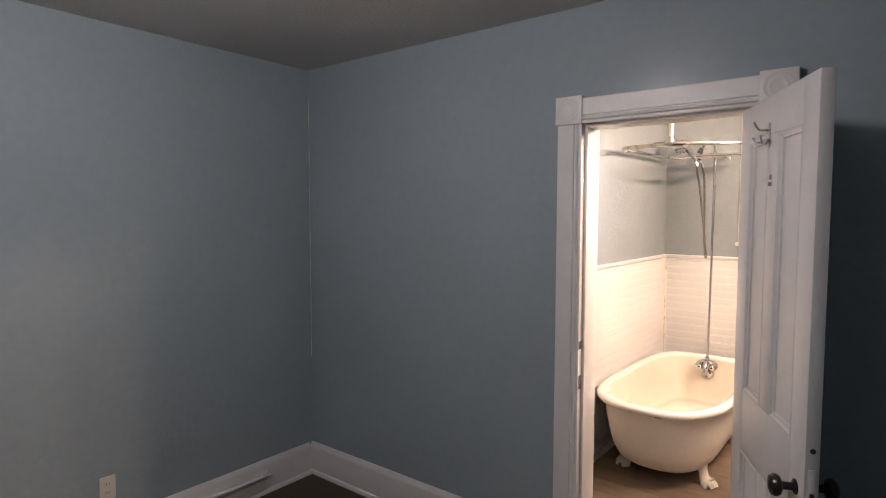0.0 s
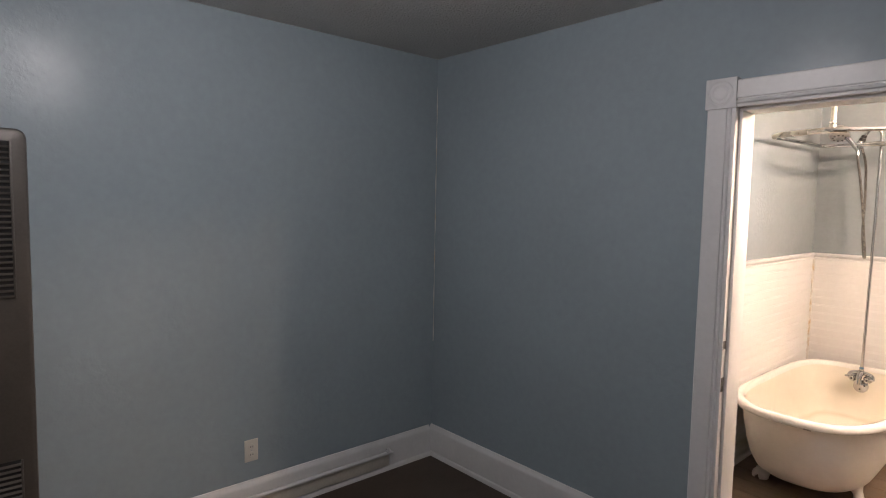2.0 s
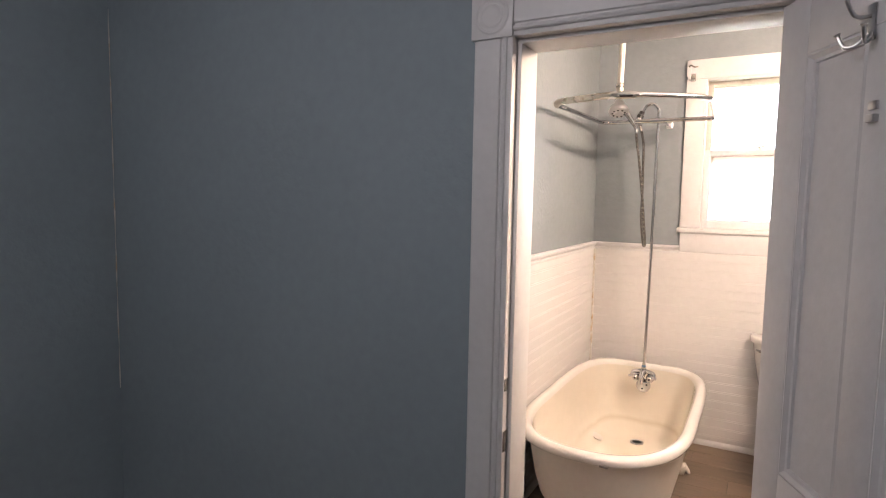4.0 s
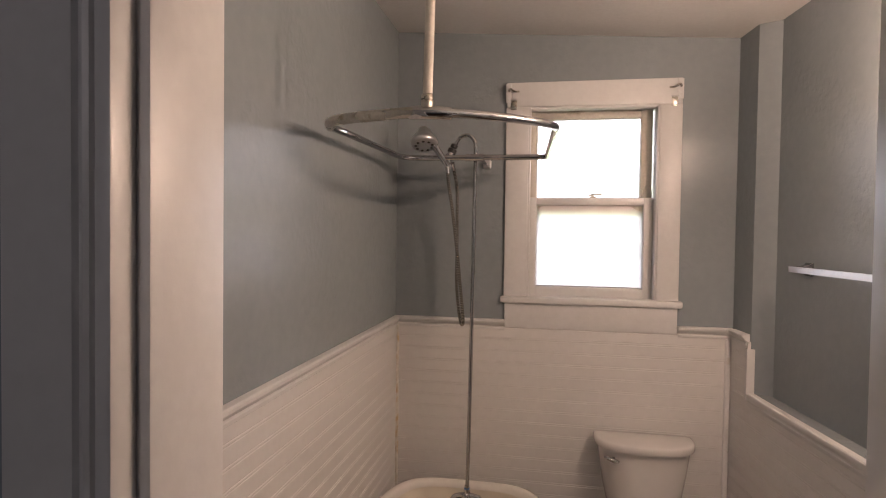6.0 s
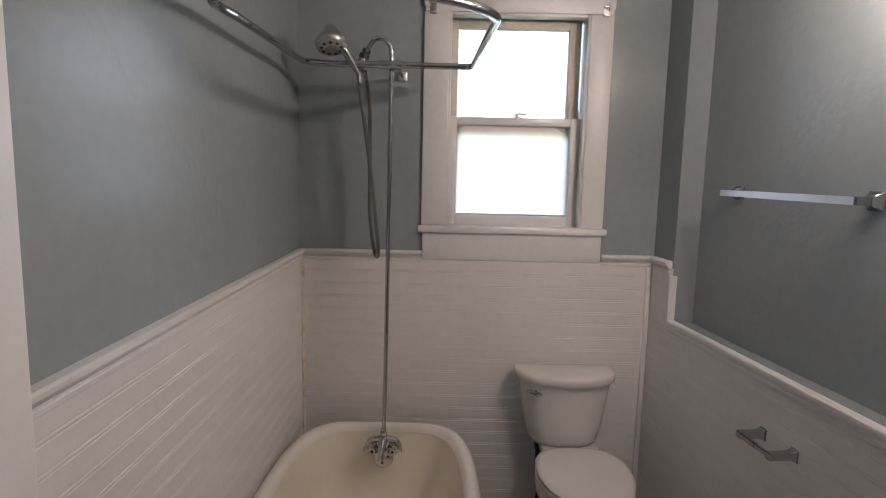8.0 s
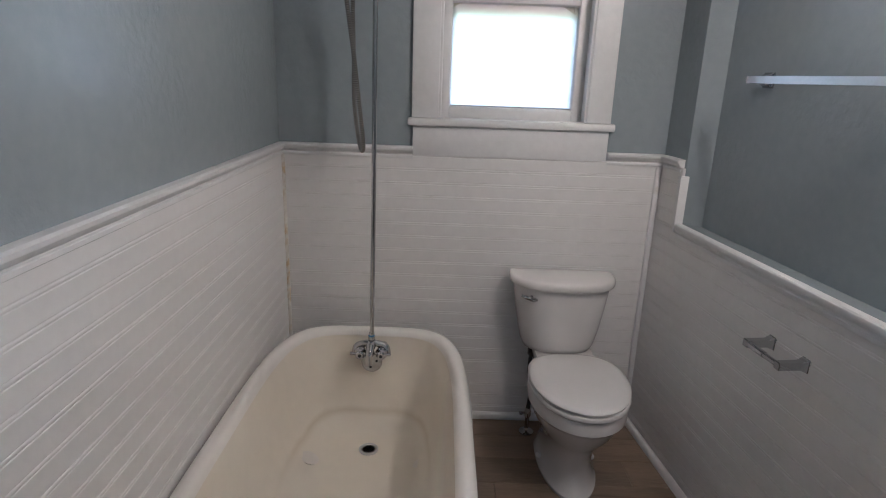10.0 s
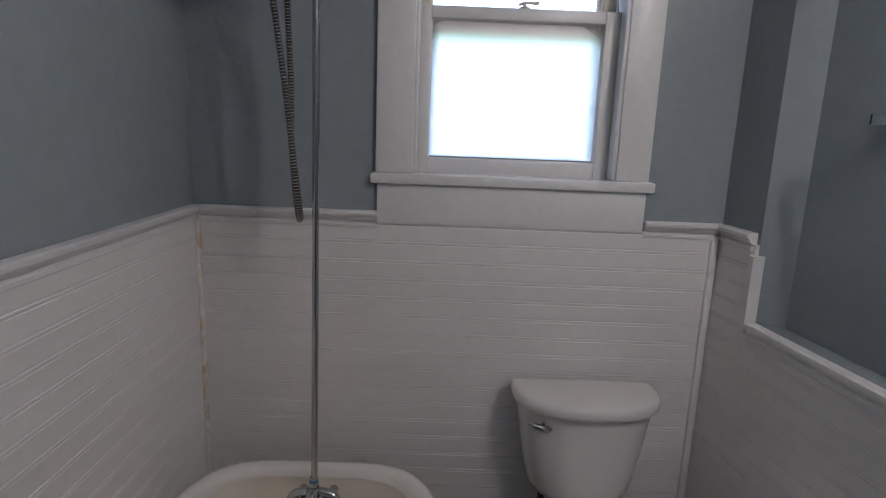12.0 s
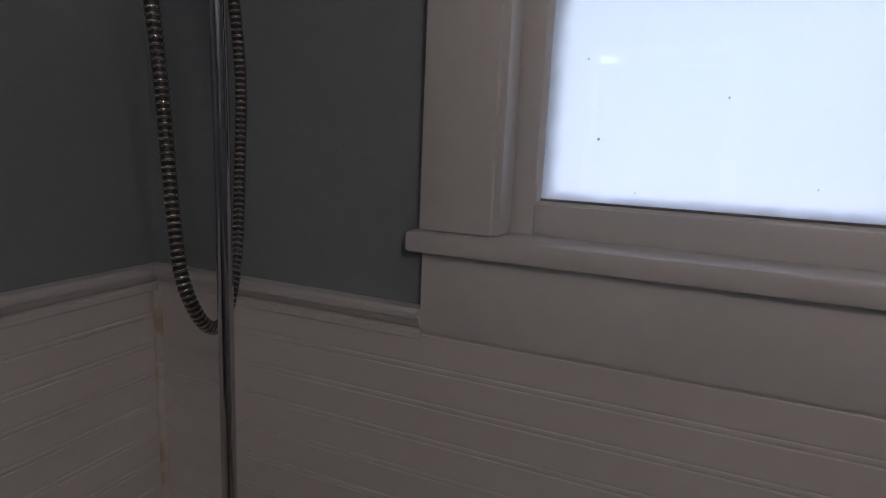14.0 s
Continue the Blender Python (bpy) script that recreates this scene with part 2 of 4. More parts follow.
def box(bm, x0, x1, y0, y1, z0, z1, bevel=0.0, seg=2):
    m = Matrix.Translation(((x0 + x1) / 2, (y0 + y1) / 2, (z0 + z1) / 2)) @ Matrix.Diagonal((abs(x1 - x0), abs(y1 - y0), abs(z1 - z0), 1))
    r = bmesh.ops.create_cube(bm, size=1, matrix=m)
    if bevel:
        edges = list({e for v in r["verts"] for e in v.link_edges})
        bmesh.ops.bevel(bm, geom=edges, offset=bevel, segments=seg, profile=0.5, affect="EDGES")
    return bm


def boxed(*a, **k):
    return box(bmesh.new(), *a, **k)


def moved(bm, m):
    bmesh.ops.transform(bm, matrix=m, verts=bm.verts)
    return bm


def loft(bm, rings, cap0=True, cap1=True):
    vs = [[bm.verts.new(p) for p in ring] for ring in rings]
    n = len(vs[0])
    for a, b in zip(vs, vs[1:]):
        for i in range(n):
            bm.faces.new((a[i], a[(i + 1) % n], b[(i + 1) % n], b[i]))
    if cap0:
        bm.faces.new(vs[0][::-1])
    if cap1:
        bm.faces.new(vs[-1])
    bmesh.ops.recalc_face_normals(bm, faces=bm.faces)
    return bm


def tube(bm, pts, r, n=12, cap=True, closed=False, flat=1.0):
    """A round bar along points; r is one radius or one for each point."""
    pts = [Vector(p) for p in pts]
    k, n = len(pts), max(n, 14)
    rs = r if isinstance(r, (list, tuple)) else [r] * k
    dirs = []
    for i in range(k):
        a = pts[(i - 1) % k] if closed or i else pts[0]
        b = pts[(i + 1) % k] if closed or i < k - 1 else pts[-1]
        dirs.append((b - a).normalized())
    up = Vector((0, 0, 1)) if abs(dirs[0].z) < 0.9 else Vector((1, 0, 0))
    side = dirs[0].cross(up).normalized()
    rings = []
    for p, d, rad in zip(pts, dirs, rs):
        side = (side - d * side.dot(d)).normalized()
        top = side.cross(d)
        rings.append([p + side * (rad * math.cos(2 * math.pi * j / n)) + top * (rad * flat * math.sin(2 * math.pi * j / n)) for j in range(n)])
    if closed:
        rings.append(rings[0])
        loft(bm, rings, False, False)
        bmesh.ops.remove_doubles(bm, verts=bm.verts, dist=1e-6)
        return bm
    return loft(bm, rings, cap, cap)


def lathe(bm, profile, m=Matrix(), n=24):
    """A turned shape: (radius, height) from one end to the other, about m's z axis."""
    rings = [[m @ Vector((max(r, 1e-4) * math.cos(2 * math.pi * j / n), max(r, 1e-4) * math.sin(2 * math.pi * j / n), z)) for j in range(n)] for r, z in profile]
    return loft(bm, rings)


def extrude(bm, profile, p0, p1, out, up=(0, 0, 1)):
    """A moulding: profile of (out, up) points carried from p0 to p1."""
    p0, p1, out, up = Vector(p0), Vector(p1), Vector(out), Vector(up)
    return loft(bm, [[p + out * a + up * b for a, b in profile] for p in (p0, p1)])


def smooth_line(pts, n=8):
    """Points of a smooth curve through pts."""
    pts = [Vector(p) for p in pts]
    out = []
    for i in range(len(pts) - 1):
        p0, p1, p2, p3 = pts[max(i - 1, 0)], pts[i], pts[i + 1], pts[min(i + 2, len(pts) - 1)]
        for j in range(n):
            t = j / n
            out.append(0.5 * (2 * p1 + (p2 - p0) * t + (2 * p0 - 5 * p1 + 4 * p2 - p3) * t * t + (3 * p1 - p0 - 3 * p2 + p3) * t ** 3))
    return out + [pts[-1]]


def rounded_loop(corners, radii, n=6):
    """A closed line with rounded corners."""
    out = []
    k = len(corners)
    for i in range(k):
        a, p, b = Vector(corners[i - 1]), Vector(corners[i]), Vector(corners[(i + 1) % k])
        u, v = (a - p).normalized(), (b - p).normalized()
        s, e = p + u * radii[i], p + v * radii[i]
        for j in range(n + 1):
            t = j / n
            out.append((1 - t) ** 2 * s + 2 * t * (1 - t) * p + t * t * e)
    return out


# ---- the plan ----
LEFT, NORTH, CEIL_Z = -2.81, 2.458, 2.545           # bedroom: west wall, door wall, ceiling
EAST, SOUTH = 1.0, -1.6
BATH_Y, BATH_X, WIN_Y, FLOOR2 = 2.58, -1.31, 4.674, 0.165
JL, JR, HEAD = -0.953, -0.31, 2.035                 # door opening


def right_x(y):
    """The bathroom's east wainscot face, which flares out towards the door."""
    return 0.215 - 0.115 * (y - 4.5)


# bedroom shell
solo("floor_bedroom", boxed(LEFT - 0.1, EAST + 0.1, SOUTH - 0.1, NORTH, -0.12, 0), BROWN, "dark brown worn bedroom floor", "floor", "structure")
solo("ceiling_bedroom", boxed(LEFT - 0.12, EAST + 0.12, SOUTH - 0.12, NORTH + 0.062, CEIL_Z, CEIL_Z + 0.1), CEIL, "off-white stippled plaster ceiling", "ceiling", "structure")
solo("wall_west", boxed(LEFT - 0.12, LEFT, SOUTH - 0.12, NORTH, 0, CEIL_Z), BLUE, "satin dusty blue painted plaster wall", "wall", "structure")
solo("wall_south", boxed(LEFT, EAST, SOUTH - 0.12, SOUTH, 0, CEIL_Z), BLUE, "satin dusty blue painted plaster wall", "wall", "structure")
solo("wall_east", boxed(EAST, EAST + 0.12, SOUTH - 0.12, NORTH, 0, CEIL_Z), BLUE, "satin dusty blue painted plaster wall", "wall", "structure")
bm = bmesh.new()
box(bm, LEFT - 0.12, JL - 0.03, NORTH, NORTH + 0.062, 0, CEIL_Z)
box(bm, JR + 0.03, EAST + 0.12, NORTH, NORTH + 0.062, 0, CEIL_Z)
box(bm, JL - 0.03, JR + 0.03, NORTH, NORTH + 0.062, HEAD + 0.025, CEIL_Z)
solo("wall_north", bm, BLUE, "satin dusty blue painted plaster wall around a doorway", "wall", "structure")
bm = bmesh.new()
box(bm, BATH_X - 0.12, JL - 0.03, NORTH + 0.064, BATH_Y, 0, 2.9)
box(bm, JR + 0.03, 0.75, NORTH + 0.064, BATH_Y, 0, 2.9)
box(bm, JL - 0.03, JR + 0.03, NORTH + 0.064, BATH_Y, HEAD + 0.025, 2.9)
solo("wall_bath_south", bm, GREY, "satin grey painted wall around the doorway", "wall", "structure")

# bathroom shell
solo("floor_bath_base", boxed(BATH_X - 0.1, 0.7, NORTH + 0.064, WIN_Y + 0.05, 0.02, FLOOR2 - 0.006), DARK, "subfloor under the bathroom planks", "floor", "structure")
solo("wall_bath_west", boxed(BATH_X - 0.12, BATH_X, BATH_Y, WIN_Y, 0.02, 2.9), GREY, "satin grey painted wall above white beadboard", "wall", "structure")
WX0, WX1, WZ0, WZ1 = -0.70, -0.122, 1.448, 2.325     # window opening
bm = bmesh.new()
outer = [(BATH_X - 0.12, -0.6), (0.75, -0.6), (0.75, 2.9), (BATH_X - 0.12, 2.9)]
hole = [(WX0, WZ0 - 0.03), (WX1, WZ0 - 0.03), (WX1, WZ1), (WX0, WZ1)]
loft(bm, [[(x, y, z) for x, z in loop] for loop, y in ((outer, WIN_Y), (hole, WIN_Y), (hole, WIN_Y + 0.15), (outer, WIN_Y + 0.15), (outer, WIN_Y))], False, False)
bmesh.ops.remove_doubles(bm, verts=bm.verts, dist=1e-5)
bmesh.ops.recalc_face_normals(bm, faces=bm.faces)
solo("wall_bath_north", bm, GREY, "satin grey painted wall around the bathroom window", "wall", "structure")


def prism(bm, plan, z0, z1):
    return loft(bm, [[(x, y, z) for x, y in plan] for z in (z0, z1)])


COL_Y, LEDGE, RECESS = 4.505, 1.108, 0.063
bm = bmesh.new()
prism(bm, [(right_x(BATH_Y), BATH_Y), (0.8, BATH_Y), (0.8, COL_Y), (right_x(COL_Y), COL_Y)], 0.02, LEDGE + 0.01)
solo("wall_bath_east_lower", bm, GREY, "grey painted ledge of the thick lower wall", "wall", "structure")
bm = bmesh.new()
prism(bm, [(right_x(BATH_Y) + RECESS, BATH_Y), (0.8, BATH_Y), (0.8, COL_Y), (right_x(COL_Y), COL_Y), (right_x(4.455) + RECESS, 4.455)], LEDGE, 2.9)
solo("wall_bath_east_upper", bm, GREY, "satin grey painted upper wall set back over a ledge", "wall", "structure")
bm = bmesh.new()
prism(bm, [(right_x(COL_Y), COL_Y), (0.8, COL_Y), (0.8, WIN_Y), (right_x(WIN_Y), WIN_Y)], 0.02, 2.9)
solo("wall_bath_corner_column", bm, GREY, "grey painted corner pier beside the window wall", "wall", "structure")
bm = bmesh.new()
plan = [(BATH_X - 0.05, NORTH + 0.1), (0.7, NORTH + 0.1), (0.7, WIN_Y + 0.05), (BATH_X - 0.05, WIN_Y + 0.05)]


def bath_ceil(x):
    return 2.692 - 0.064 * (x - BATH_X)


loft(bm, [[(x, y, bath_ceil(x)) for x, y in plan], [(x, y, 3.0) for x, y in plan]])
solo("ceiling_bath", bm, CEIL2, "off-white sagging painted bathroom ceiling", "ceiling", "structure")
solo("ground", boxed(-900, 900, -900, 900, -0.7, -0.6), GRASS, "flat green lawn outside the house", "ground", "structure")

# ---- doorway: jambs, stops, casing with corner blocks ----
trim = thing("door_frame", (-0.63, NORTH, 0), "white painted door casing with bullseye corner blocks", "door frame", kind="structure")
F = NORTH - 0.036


def casing_profile(w):
    """Depth and width of a flat casing with beads along the inner edge."""
    return [(0, 0), (0.026, 0), (0.03, 0.004), (0.03, w - 0.036), (0.024, w - 0.033), (0.024, w - 0.029), (0.034, w - 0.025), (0.036, w - 0.02), (0.034, w - 0.015),
            (0.026, w - 0.012), (0.026, w - 0.009), (0.03, w - 0.006), (0.028, w), (0, w)]


W = 0.112
part("side_casing", extrude(bmesh.new(), casing_profile(W), (JL - W - 0.016, NORTH, 0), (JL - W - 0.016, NORTH, 2.045), (0, -1, 0), (1, 0, 0)), TRIM, trim, angle=25)
part("side_casing", extrude(bmesh.new(), casing_profile(W), (JR + W + 0.016, NORTH, 0), (JR + W + 0.016, NORTH, 2.045), (0, -1, 0), (-1, 0, 0)), TRIM, trim, angle=25)
part("head_casing", extrude(bmesh.new(), casing_profile(0.106), (JL - 0.02, NORTH, 2.154), (JR + 0.02, NORTH, 2.154), (0, -1, 0), (0, 0, -1)), TRIM, trim, angle=25)
for x in (JL - W / 2 - 0.018, JR + W / 2 + 0.018):
    blk = part("corner_block", boxed(x - 0.061, x + 0.061, NORTH - 0.038, NORTH, 2.045, 2.165, bevel=0.003), TRIM, trim)
    rose = Matrix.Translation((x, NORTH - 0.036, 2.105)) @ Matrix.Rotation(radians(90), 4, "X")
    part("bullseye", lathe(bmesh.new(), [(0.05, 0), (0.05, 0.0024), (0.047, 0.0045), (0.043, 0.0045), (0.04, 0.0026), (0.033, 0.0026), (0.031, 0.0042), (0.027, 0.0045), (0.024, 0.003), (0.012, 0.0034), (0, 0.0036)], rose, 32), TRIM, blk)
for s, x in ((1, JL), (-1, JR)):
    part("jamb", boxed(min(x, x - s * 0.03), max(x, x - s * 0.03), NORTH + 0.002, BATH_Y + 0.002, FLOOR2, HEAD, bevel=0.003), TRIM, trim)
    e = x - s * 0.014
    part("rebate", boxed(min(e, x - s * 0.03), max(e, x - s * 0.03), NORTH - 0.03, NORTH + 0.003, FLOOR2, HEAD + 0.012, bevel=0.002), TRIM, trim)
part("head_jamb", boxed(JL - 0.03, JR + 0.03, NORTH + 0.002, BATH_Y + 0.002, HEAD, HEAD + 0.025, bevel=0.003), TRIM, trim)
part("head_rebate", boxed(JL - 0.03, JR + 0.03, NORTH - 0.03, NORTH + 0.003, HEAD + 0.012, HEAD + 0.025, bevel=0.002), TRIM, trim)
part("threshold", boxed(JL, JR, NORTH - 0.02, BATH_Y, FLOOR2 - 0.02, FLOOR2 + 0.006, bevel=0.004), PLANK, trim, "brown wooden threshold")
part("riser", boxed(JL - 0.03, JR + 0.03, NORTH - 0.004, NORTH + 0.06, 0, FLOOR2 - 0.02), TRIM, trim)
for z, h in ((1.09, 0.035), (0.925, 0.06)):
    part("strike_plate", boxed(JL - 0.016, JL - 0.0115, NORTH - 0.026, NORTH - 0.002, z - h / 2, z + h / 2, bevel=0.001), WORN, trim, "paint-chipped metal strike plate")

# ---- baseboards ----
BB = [(0, 0), (0.034, 0), (0.034, 0.01), (0.028, 0.022), (0.02, 0.026), (0.02, 0.165), (0.017, 0.178), (0.01, 0.186), (0.006, 0.196), (0, 0.198)]
solo("baseboard", extrude(bmesh.new(), BB, (LEFT, NORTH - 0.002, 0), (JL - W - 0.018, NORTH - 0.002, 0), (0, -1, 0)), TRIM, "tall white painted baseboard with shoe moulding", "baseboard", "structure")
solo("baseboard", extrude(bmesh.new(), BB, (JR + W + 0.018, NORTH - 0.002, 0), (EAST, NORTH - 0.002, 0), (0, -1, 0)), TRIM, "tall white painted baseboard with shoe moulding", "baseboard", "structure")
solo("baseboard", extrude(bmesh.new(), BB, (LEFT + 0.002, SOUTH, 0), (LEFT + 0.002, -0.08, 0), (1, 0, 0)), TRIM, "tall white painted baseboard with shoe moulding", "baseboard", "structure")
solo("baseboard", extrude(bmesh.new(), BB, (LEFT + 0.002, 0.34, 0), (LEFT + 0.002, NORTH - 0.03, 0), (1, 0, 0)), TRIM, "tall white painted baseboard with shoe moulding", "baseboard", "structure")

seam = [(LEFT + 0.004 + 0.0012 * math.sin(k * 2.3), NORTH - 0.004, 0.75 + k * 0.065) for k in range(26)]
solo("corner_seam", tube(bmesh.new(), seam, [0.0017 + 0.0012 * math.sin(k * 1.7) for k in range(26)], 10), CAULK, "pale uneven paint seam in the room corner", "trim", "structure", angle=60)

# ---- bedroom things ----


def race_cover():
    t = thing("baseboard_conduit", (LEFT + 0.04, 1.4, 0.0), "white painted conduit with a bent end along the baseboard", "conduit")
    x = LEFT + 0.046
    line = smooth_line([(x, 0.5, 0.118), (x, 1.2, 0.118), (x, 2.03, 0.118), (x, 2.06, 0.121), (x - 0.002, 2.074, 0.132), (x - 0.012, 2.078, 0.138)], 5)
    part("tube", tube(bmesh.new(), line, 0.011, 12), TRIM, t)
    part("backing", boxed(LEFT + 0.021, LEFT + 0.038, 0.5, 2.085, 0.034, 0.112, bevel=0.002), SASH, t, "dull grey lower strip")
    part("end_cap", boxed(LEFT + 0.021, LEFT + 0.04, 2.086, 2.1, 0.034, 0.13, bevel=0.003), TRIM, t)


race_cover()


def outlet(y, z):
    t = thing("wall_outlet", (LEFT, y, z), "ivory double wall outlet", "outlet")
    part("cover_plate", boxed(LEFT, LEFT + 0.006, y - 0.036, y + 0.036, z - 0.058, z + 0.058, bevel=0.003), PLATE, t)
    for dz in (-0.021, 0.021):
        s = part("socket", lathe(bmesh.new(), [(0.016, 0), (0.016, 0.003), (0.0145, 0.004), (0, 0.004)], Matrix.Translation((LEFT + 0.005, y, z + dz)) @ Matrix.Rotation(radians(90), 4, "Y"), 20), PLATE, t)
        for dy in (-0.006, 0.006):
            part("slot", boxed(LEFT + 0.0085, LEFT + 0.0098, y + dy - 0.0012, y + dy + 0.0012, z + dz - 0.004, z + dz + 0.005), BLACK, s)
    part("screw", lathe(bmesh.new(), [(0.003, 0), (0.003, 0.001), (0, 0.0015)], Matrix.Translation((LEFT + 0.006, y, z)) @ Matrix.Rotation(radians(90), 4, "Y"), 10), STEEL, t)


outlet(1.228, 0.353)


def heater():
    t = thing("wall_heater", (LEFT, 0.13, 0.02), "dark brown metal wall furnace with louvred grilles", "heater")
    y0, y1, z0, z1, d = -0.06, 0.318, 0.02, 1.9, 0.07
    loop = rounded_loop([(0, y0, z0), (0, y1, z0), (0, y1, z1), (0, y0, z1)], [0.01, 0.01, 0.045, 0.045])
    cy, cz = (y0 + y1) / 2, (z0 + z1) / 2

    def inset(x, e):
        return [(x, p.y - e * (1 if p.y > cy else -1), p.z - e * (1 if p.z > cz else -1)) for p in loop]
    part("case", loft(bmesh.new(), [inset(LEFT, 0), inset(LEFT + d - 0.014, 0), inset(LEFT + d - 0.004, 0.004), inset(LEFT + d, 0.014)]), IRON, t)
    for z_lo, z_hi in ((1.25, 1.85), (0.12, 0.606)):
        # near-black sheet paints in the shaded hollow behind the louvres
        g = part("grille_back", boxed(LEFT + d + 0.001, LEFT + d + 0.003, y0 + 0.05, y1 - 0.055, z_lo, z_hi), DARK, t)
        part("grille_frame", boxed(LEFT + d + 0.001, LEFT + d + 0.009, y1 - 0.058, y1 - 0.05, z_lo, z_hi, bevel=0.002), IRON, t)
        part("grille_frame", boxed(LEFT + d + 0.001, LEFT + d + 0.009, y0 + 0.045, y0 + 0.053, z_lo, z_hi, bevel=0.002), IRON, t)
        k = int((z_hi - z_lo) / 0.022)
        for i in range(k):
            z = z_lo + 0.008 + i * 0.022
            part("louvre", extrude(bmesh.new(), [(0.002, 0), (0.011, -0.006), (0.012, -0.004), (0.003, 0.003)], (LEFT + d, y0 + 0.053, z), (LEFT + d, y1 - 0.058, z), (1, 0, 0)), IRON, g)


heater()


def ceiling_lamp():
    t = thing("ceiling_lamp", (-1.2, 0.56, CEIL_Z - 0.28), "lit white globe ceiling lamp", "ceiling lamp")
    m = Matrix.Translation((-1.2, 0.56, CEIL_Z))
    part("pan", lathe(bmesh.new(), [(0.07, 0), (0.07, -0.012), (0.055, -0.03), (0.0, -0.03)], m, 32), STEEL, t)
    part("shade", lathe(bmesh.new(), [(0.05, -0.03)] + [(0.13 * math.sin(a), -0.15 + 0.13 * math.cos(a)) for a in [0.42 + (math.pi - 0.42) * i / 14 for i in range(15)]], m, 32), DOMEM, t, "glowing white glass globe", 80)


ceiling_lamp()


def bedroom_door():
    """The open panelled door, hinged at the east jamb and swung into the bedroom."""
    w, th, z0, z1 = 0.642, 0.035, FLOOR2 + 0.012, 2.028
    hinge = Vector((-0.312, NORTH - 0.034, 0))
    m = Matrix.Translation(hinge) @ Matrix.Rotation(math.atan2(-0.894, 0.447), 4, "Z")
    t = thing("door_1", (hinge.x, hinge.y, z0), "open white painted four-panel door with dark knobs", "door", kind="structure")
    # local: x along the door, y from 0 down to -th (the face towards the west)
    st, rl, mid = 0.1, 0.12, 0.085
    z_lock0, z_lock1 = 0.84, 1.05
    f = -th

    def piece(name, x0, x1, a, b, y0=f, y1=0.0, bev=0.002):
        return part(name, moved(boxed(x0, x1, y0, y1, a, b, bevel=bev), m), DOORP, t)
    piece("stile", 0, st, z0, z1)
    piece("stile", w - st, w, z0, z1)
    piece("top_rail", st, w - st, z1 - rl, z1)
    piece("lock_rail", st, w - st, z_lock0, z_lock1)
    piece("bottom_rail", st, w - st, z0, z0 + 0.2)
    c = w / 2
    piece("muntin", c - mid / 2, c + mid / 2, z_lock1, z1 - rl)
    piece("muntin", c - mid / 2, c + mid / 2, z0 + 0.2, z_lock0)
    for x0, x1 in ((st, c - mid / 2), (c + mid / 2, w - st)):
        for a, b in ((z_lock1, z1 - rl), (z0 + 0.2, z_lock0)):
            pn = piece("panel", x0 - 0.002, x1 + 0.002, a - 0.002, b + 0.002, f + 0.012, -0.012, 0)
            for face, sgn in ((f, 1), (0.0, -1)):
                loop0 = [(x0, a), (x1, a), (x1, b), (x0, b)]
                rings = []
                for e, dep in ((0.0, 0.001), (0.006, -0.001), (0.014, 0.006), (0.02, 0.007), (0.022, 0.012)):
                    rings.append([m @ Vector((x + e * (1 if x == x0 else -1), face + sgn * dep, z + e * (1 if z == a else -1))) for x, z in loop0])
                part("moulding", loft(bmesh.new(), rings, False, False), DOORP, pn, angle=25)
    kx, kz = w - 0.055, 0.935
    for sgn, face in ((-1, f), (1, 0.0)):
        km = m @ Matrix.Translation((kx, face, kz)) @ Matrix.Rotation(radians(-90 * sgn), 4, "X")
        k = part("door_knob", lathe(bmesh.new(), [(0.011, 0.0), (0.011, 0.03), (0.013, 0.034), (0.026, 0.04), (0.03, 0.048), (0.03, 0.054), (0.025, 0.062), (0.012, 0.066), (0, 0.067)], km, 24), KNOB, t, "dark bronze door knob")
        part("rose", lathe(bmesh.new(), [(0.021, 0.0), (0.021, 0.003), (0.013, 0.007), (0, 0.008)], km, 20), KNOB, k)
    part("edge_latch", moved(boxed(w - 0.001, w + 0.0015, f + 0.008, -0.008, kz - 0.07, kz + 0.07, bevel=0.001), m), DOORP, t)
    part("latch_bolt", moved(boxed(w, w + 0.007, f + 0.012, -0.012, kz - 0.009, kz + 0.009, bevel=0.003), m), KNOB, t)
    part("latch_hole", lathe(bmesh.new(), [(0.007, 0), (0.007, 0.002), (0, 0.002)], m @ Matrix.Translation((w, f / 2, kz + 0.12)) @ Matrix.Rotation(radians(90), 4, "Y"), 14), BLACK, t)
    # coat hook and a small catch on the inner face
    hx, hz = 0.285, 1.895
    hk = part("coat_hook", moved(boxed(hx - 0.011, hx + 0.011, f - 0.004, f, hz - 0.01, hz + 0.05, bevel=0.002), m), STEEL, t, "silver double coat hook")
    for sx in (-1, 1):
        pts = [(hx + sx * 0.004, f - 0.004, hz + 0.002), (hx + sx * 0.014, f - 0.016, hz - 0.014), (hx + sx * 0.026, f - 0.028, hz - 0.014), (hx + sx * 0.034, f - 0.036, hz + 0.008)]
        part("prong", tube(bmesh.new(), [m @ Vector(p) for p in smooth_line(pts, 5)], [0.0035] * 15 + [0.006], 8), STEEL, hk)
    part("prong", tube(bmesh.new(), [m @ Vector(p) for p in smooth_line([(hx, f - 0.004, hz + 0.03), (hx, f - 0.03, hz + 0.03), (hx, f - 0.045, hz + 0.055)], 5)], 0.0035, 8), STEEL, hk)
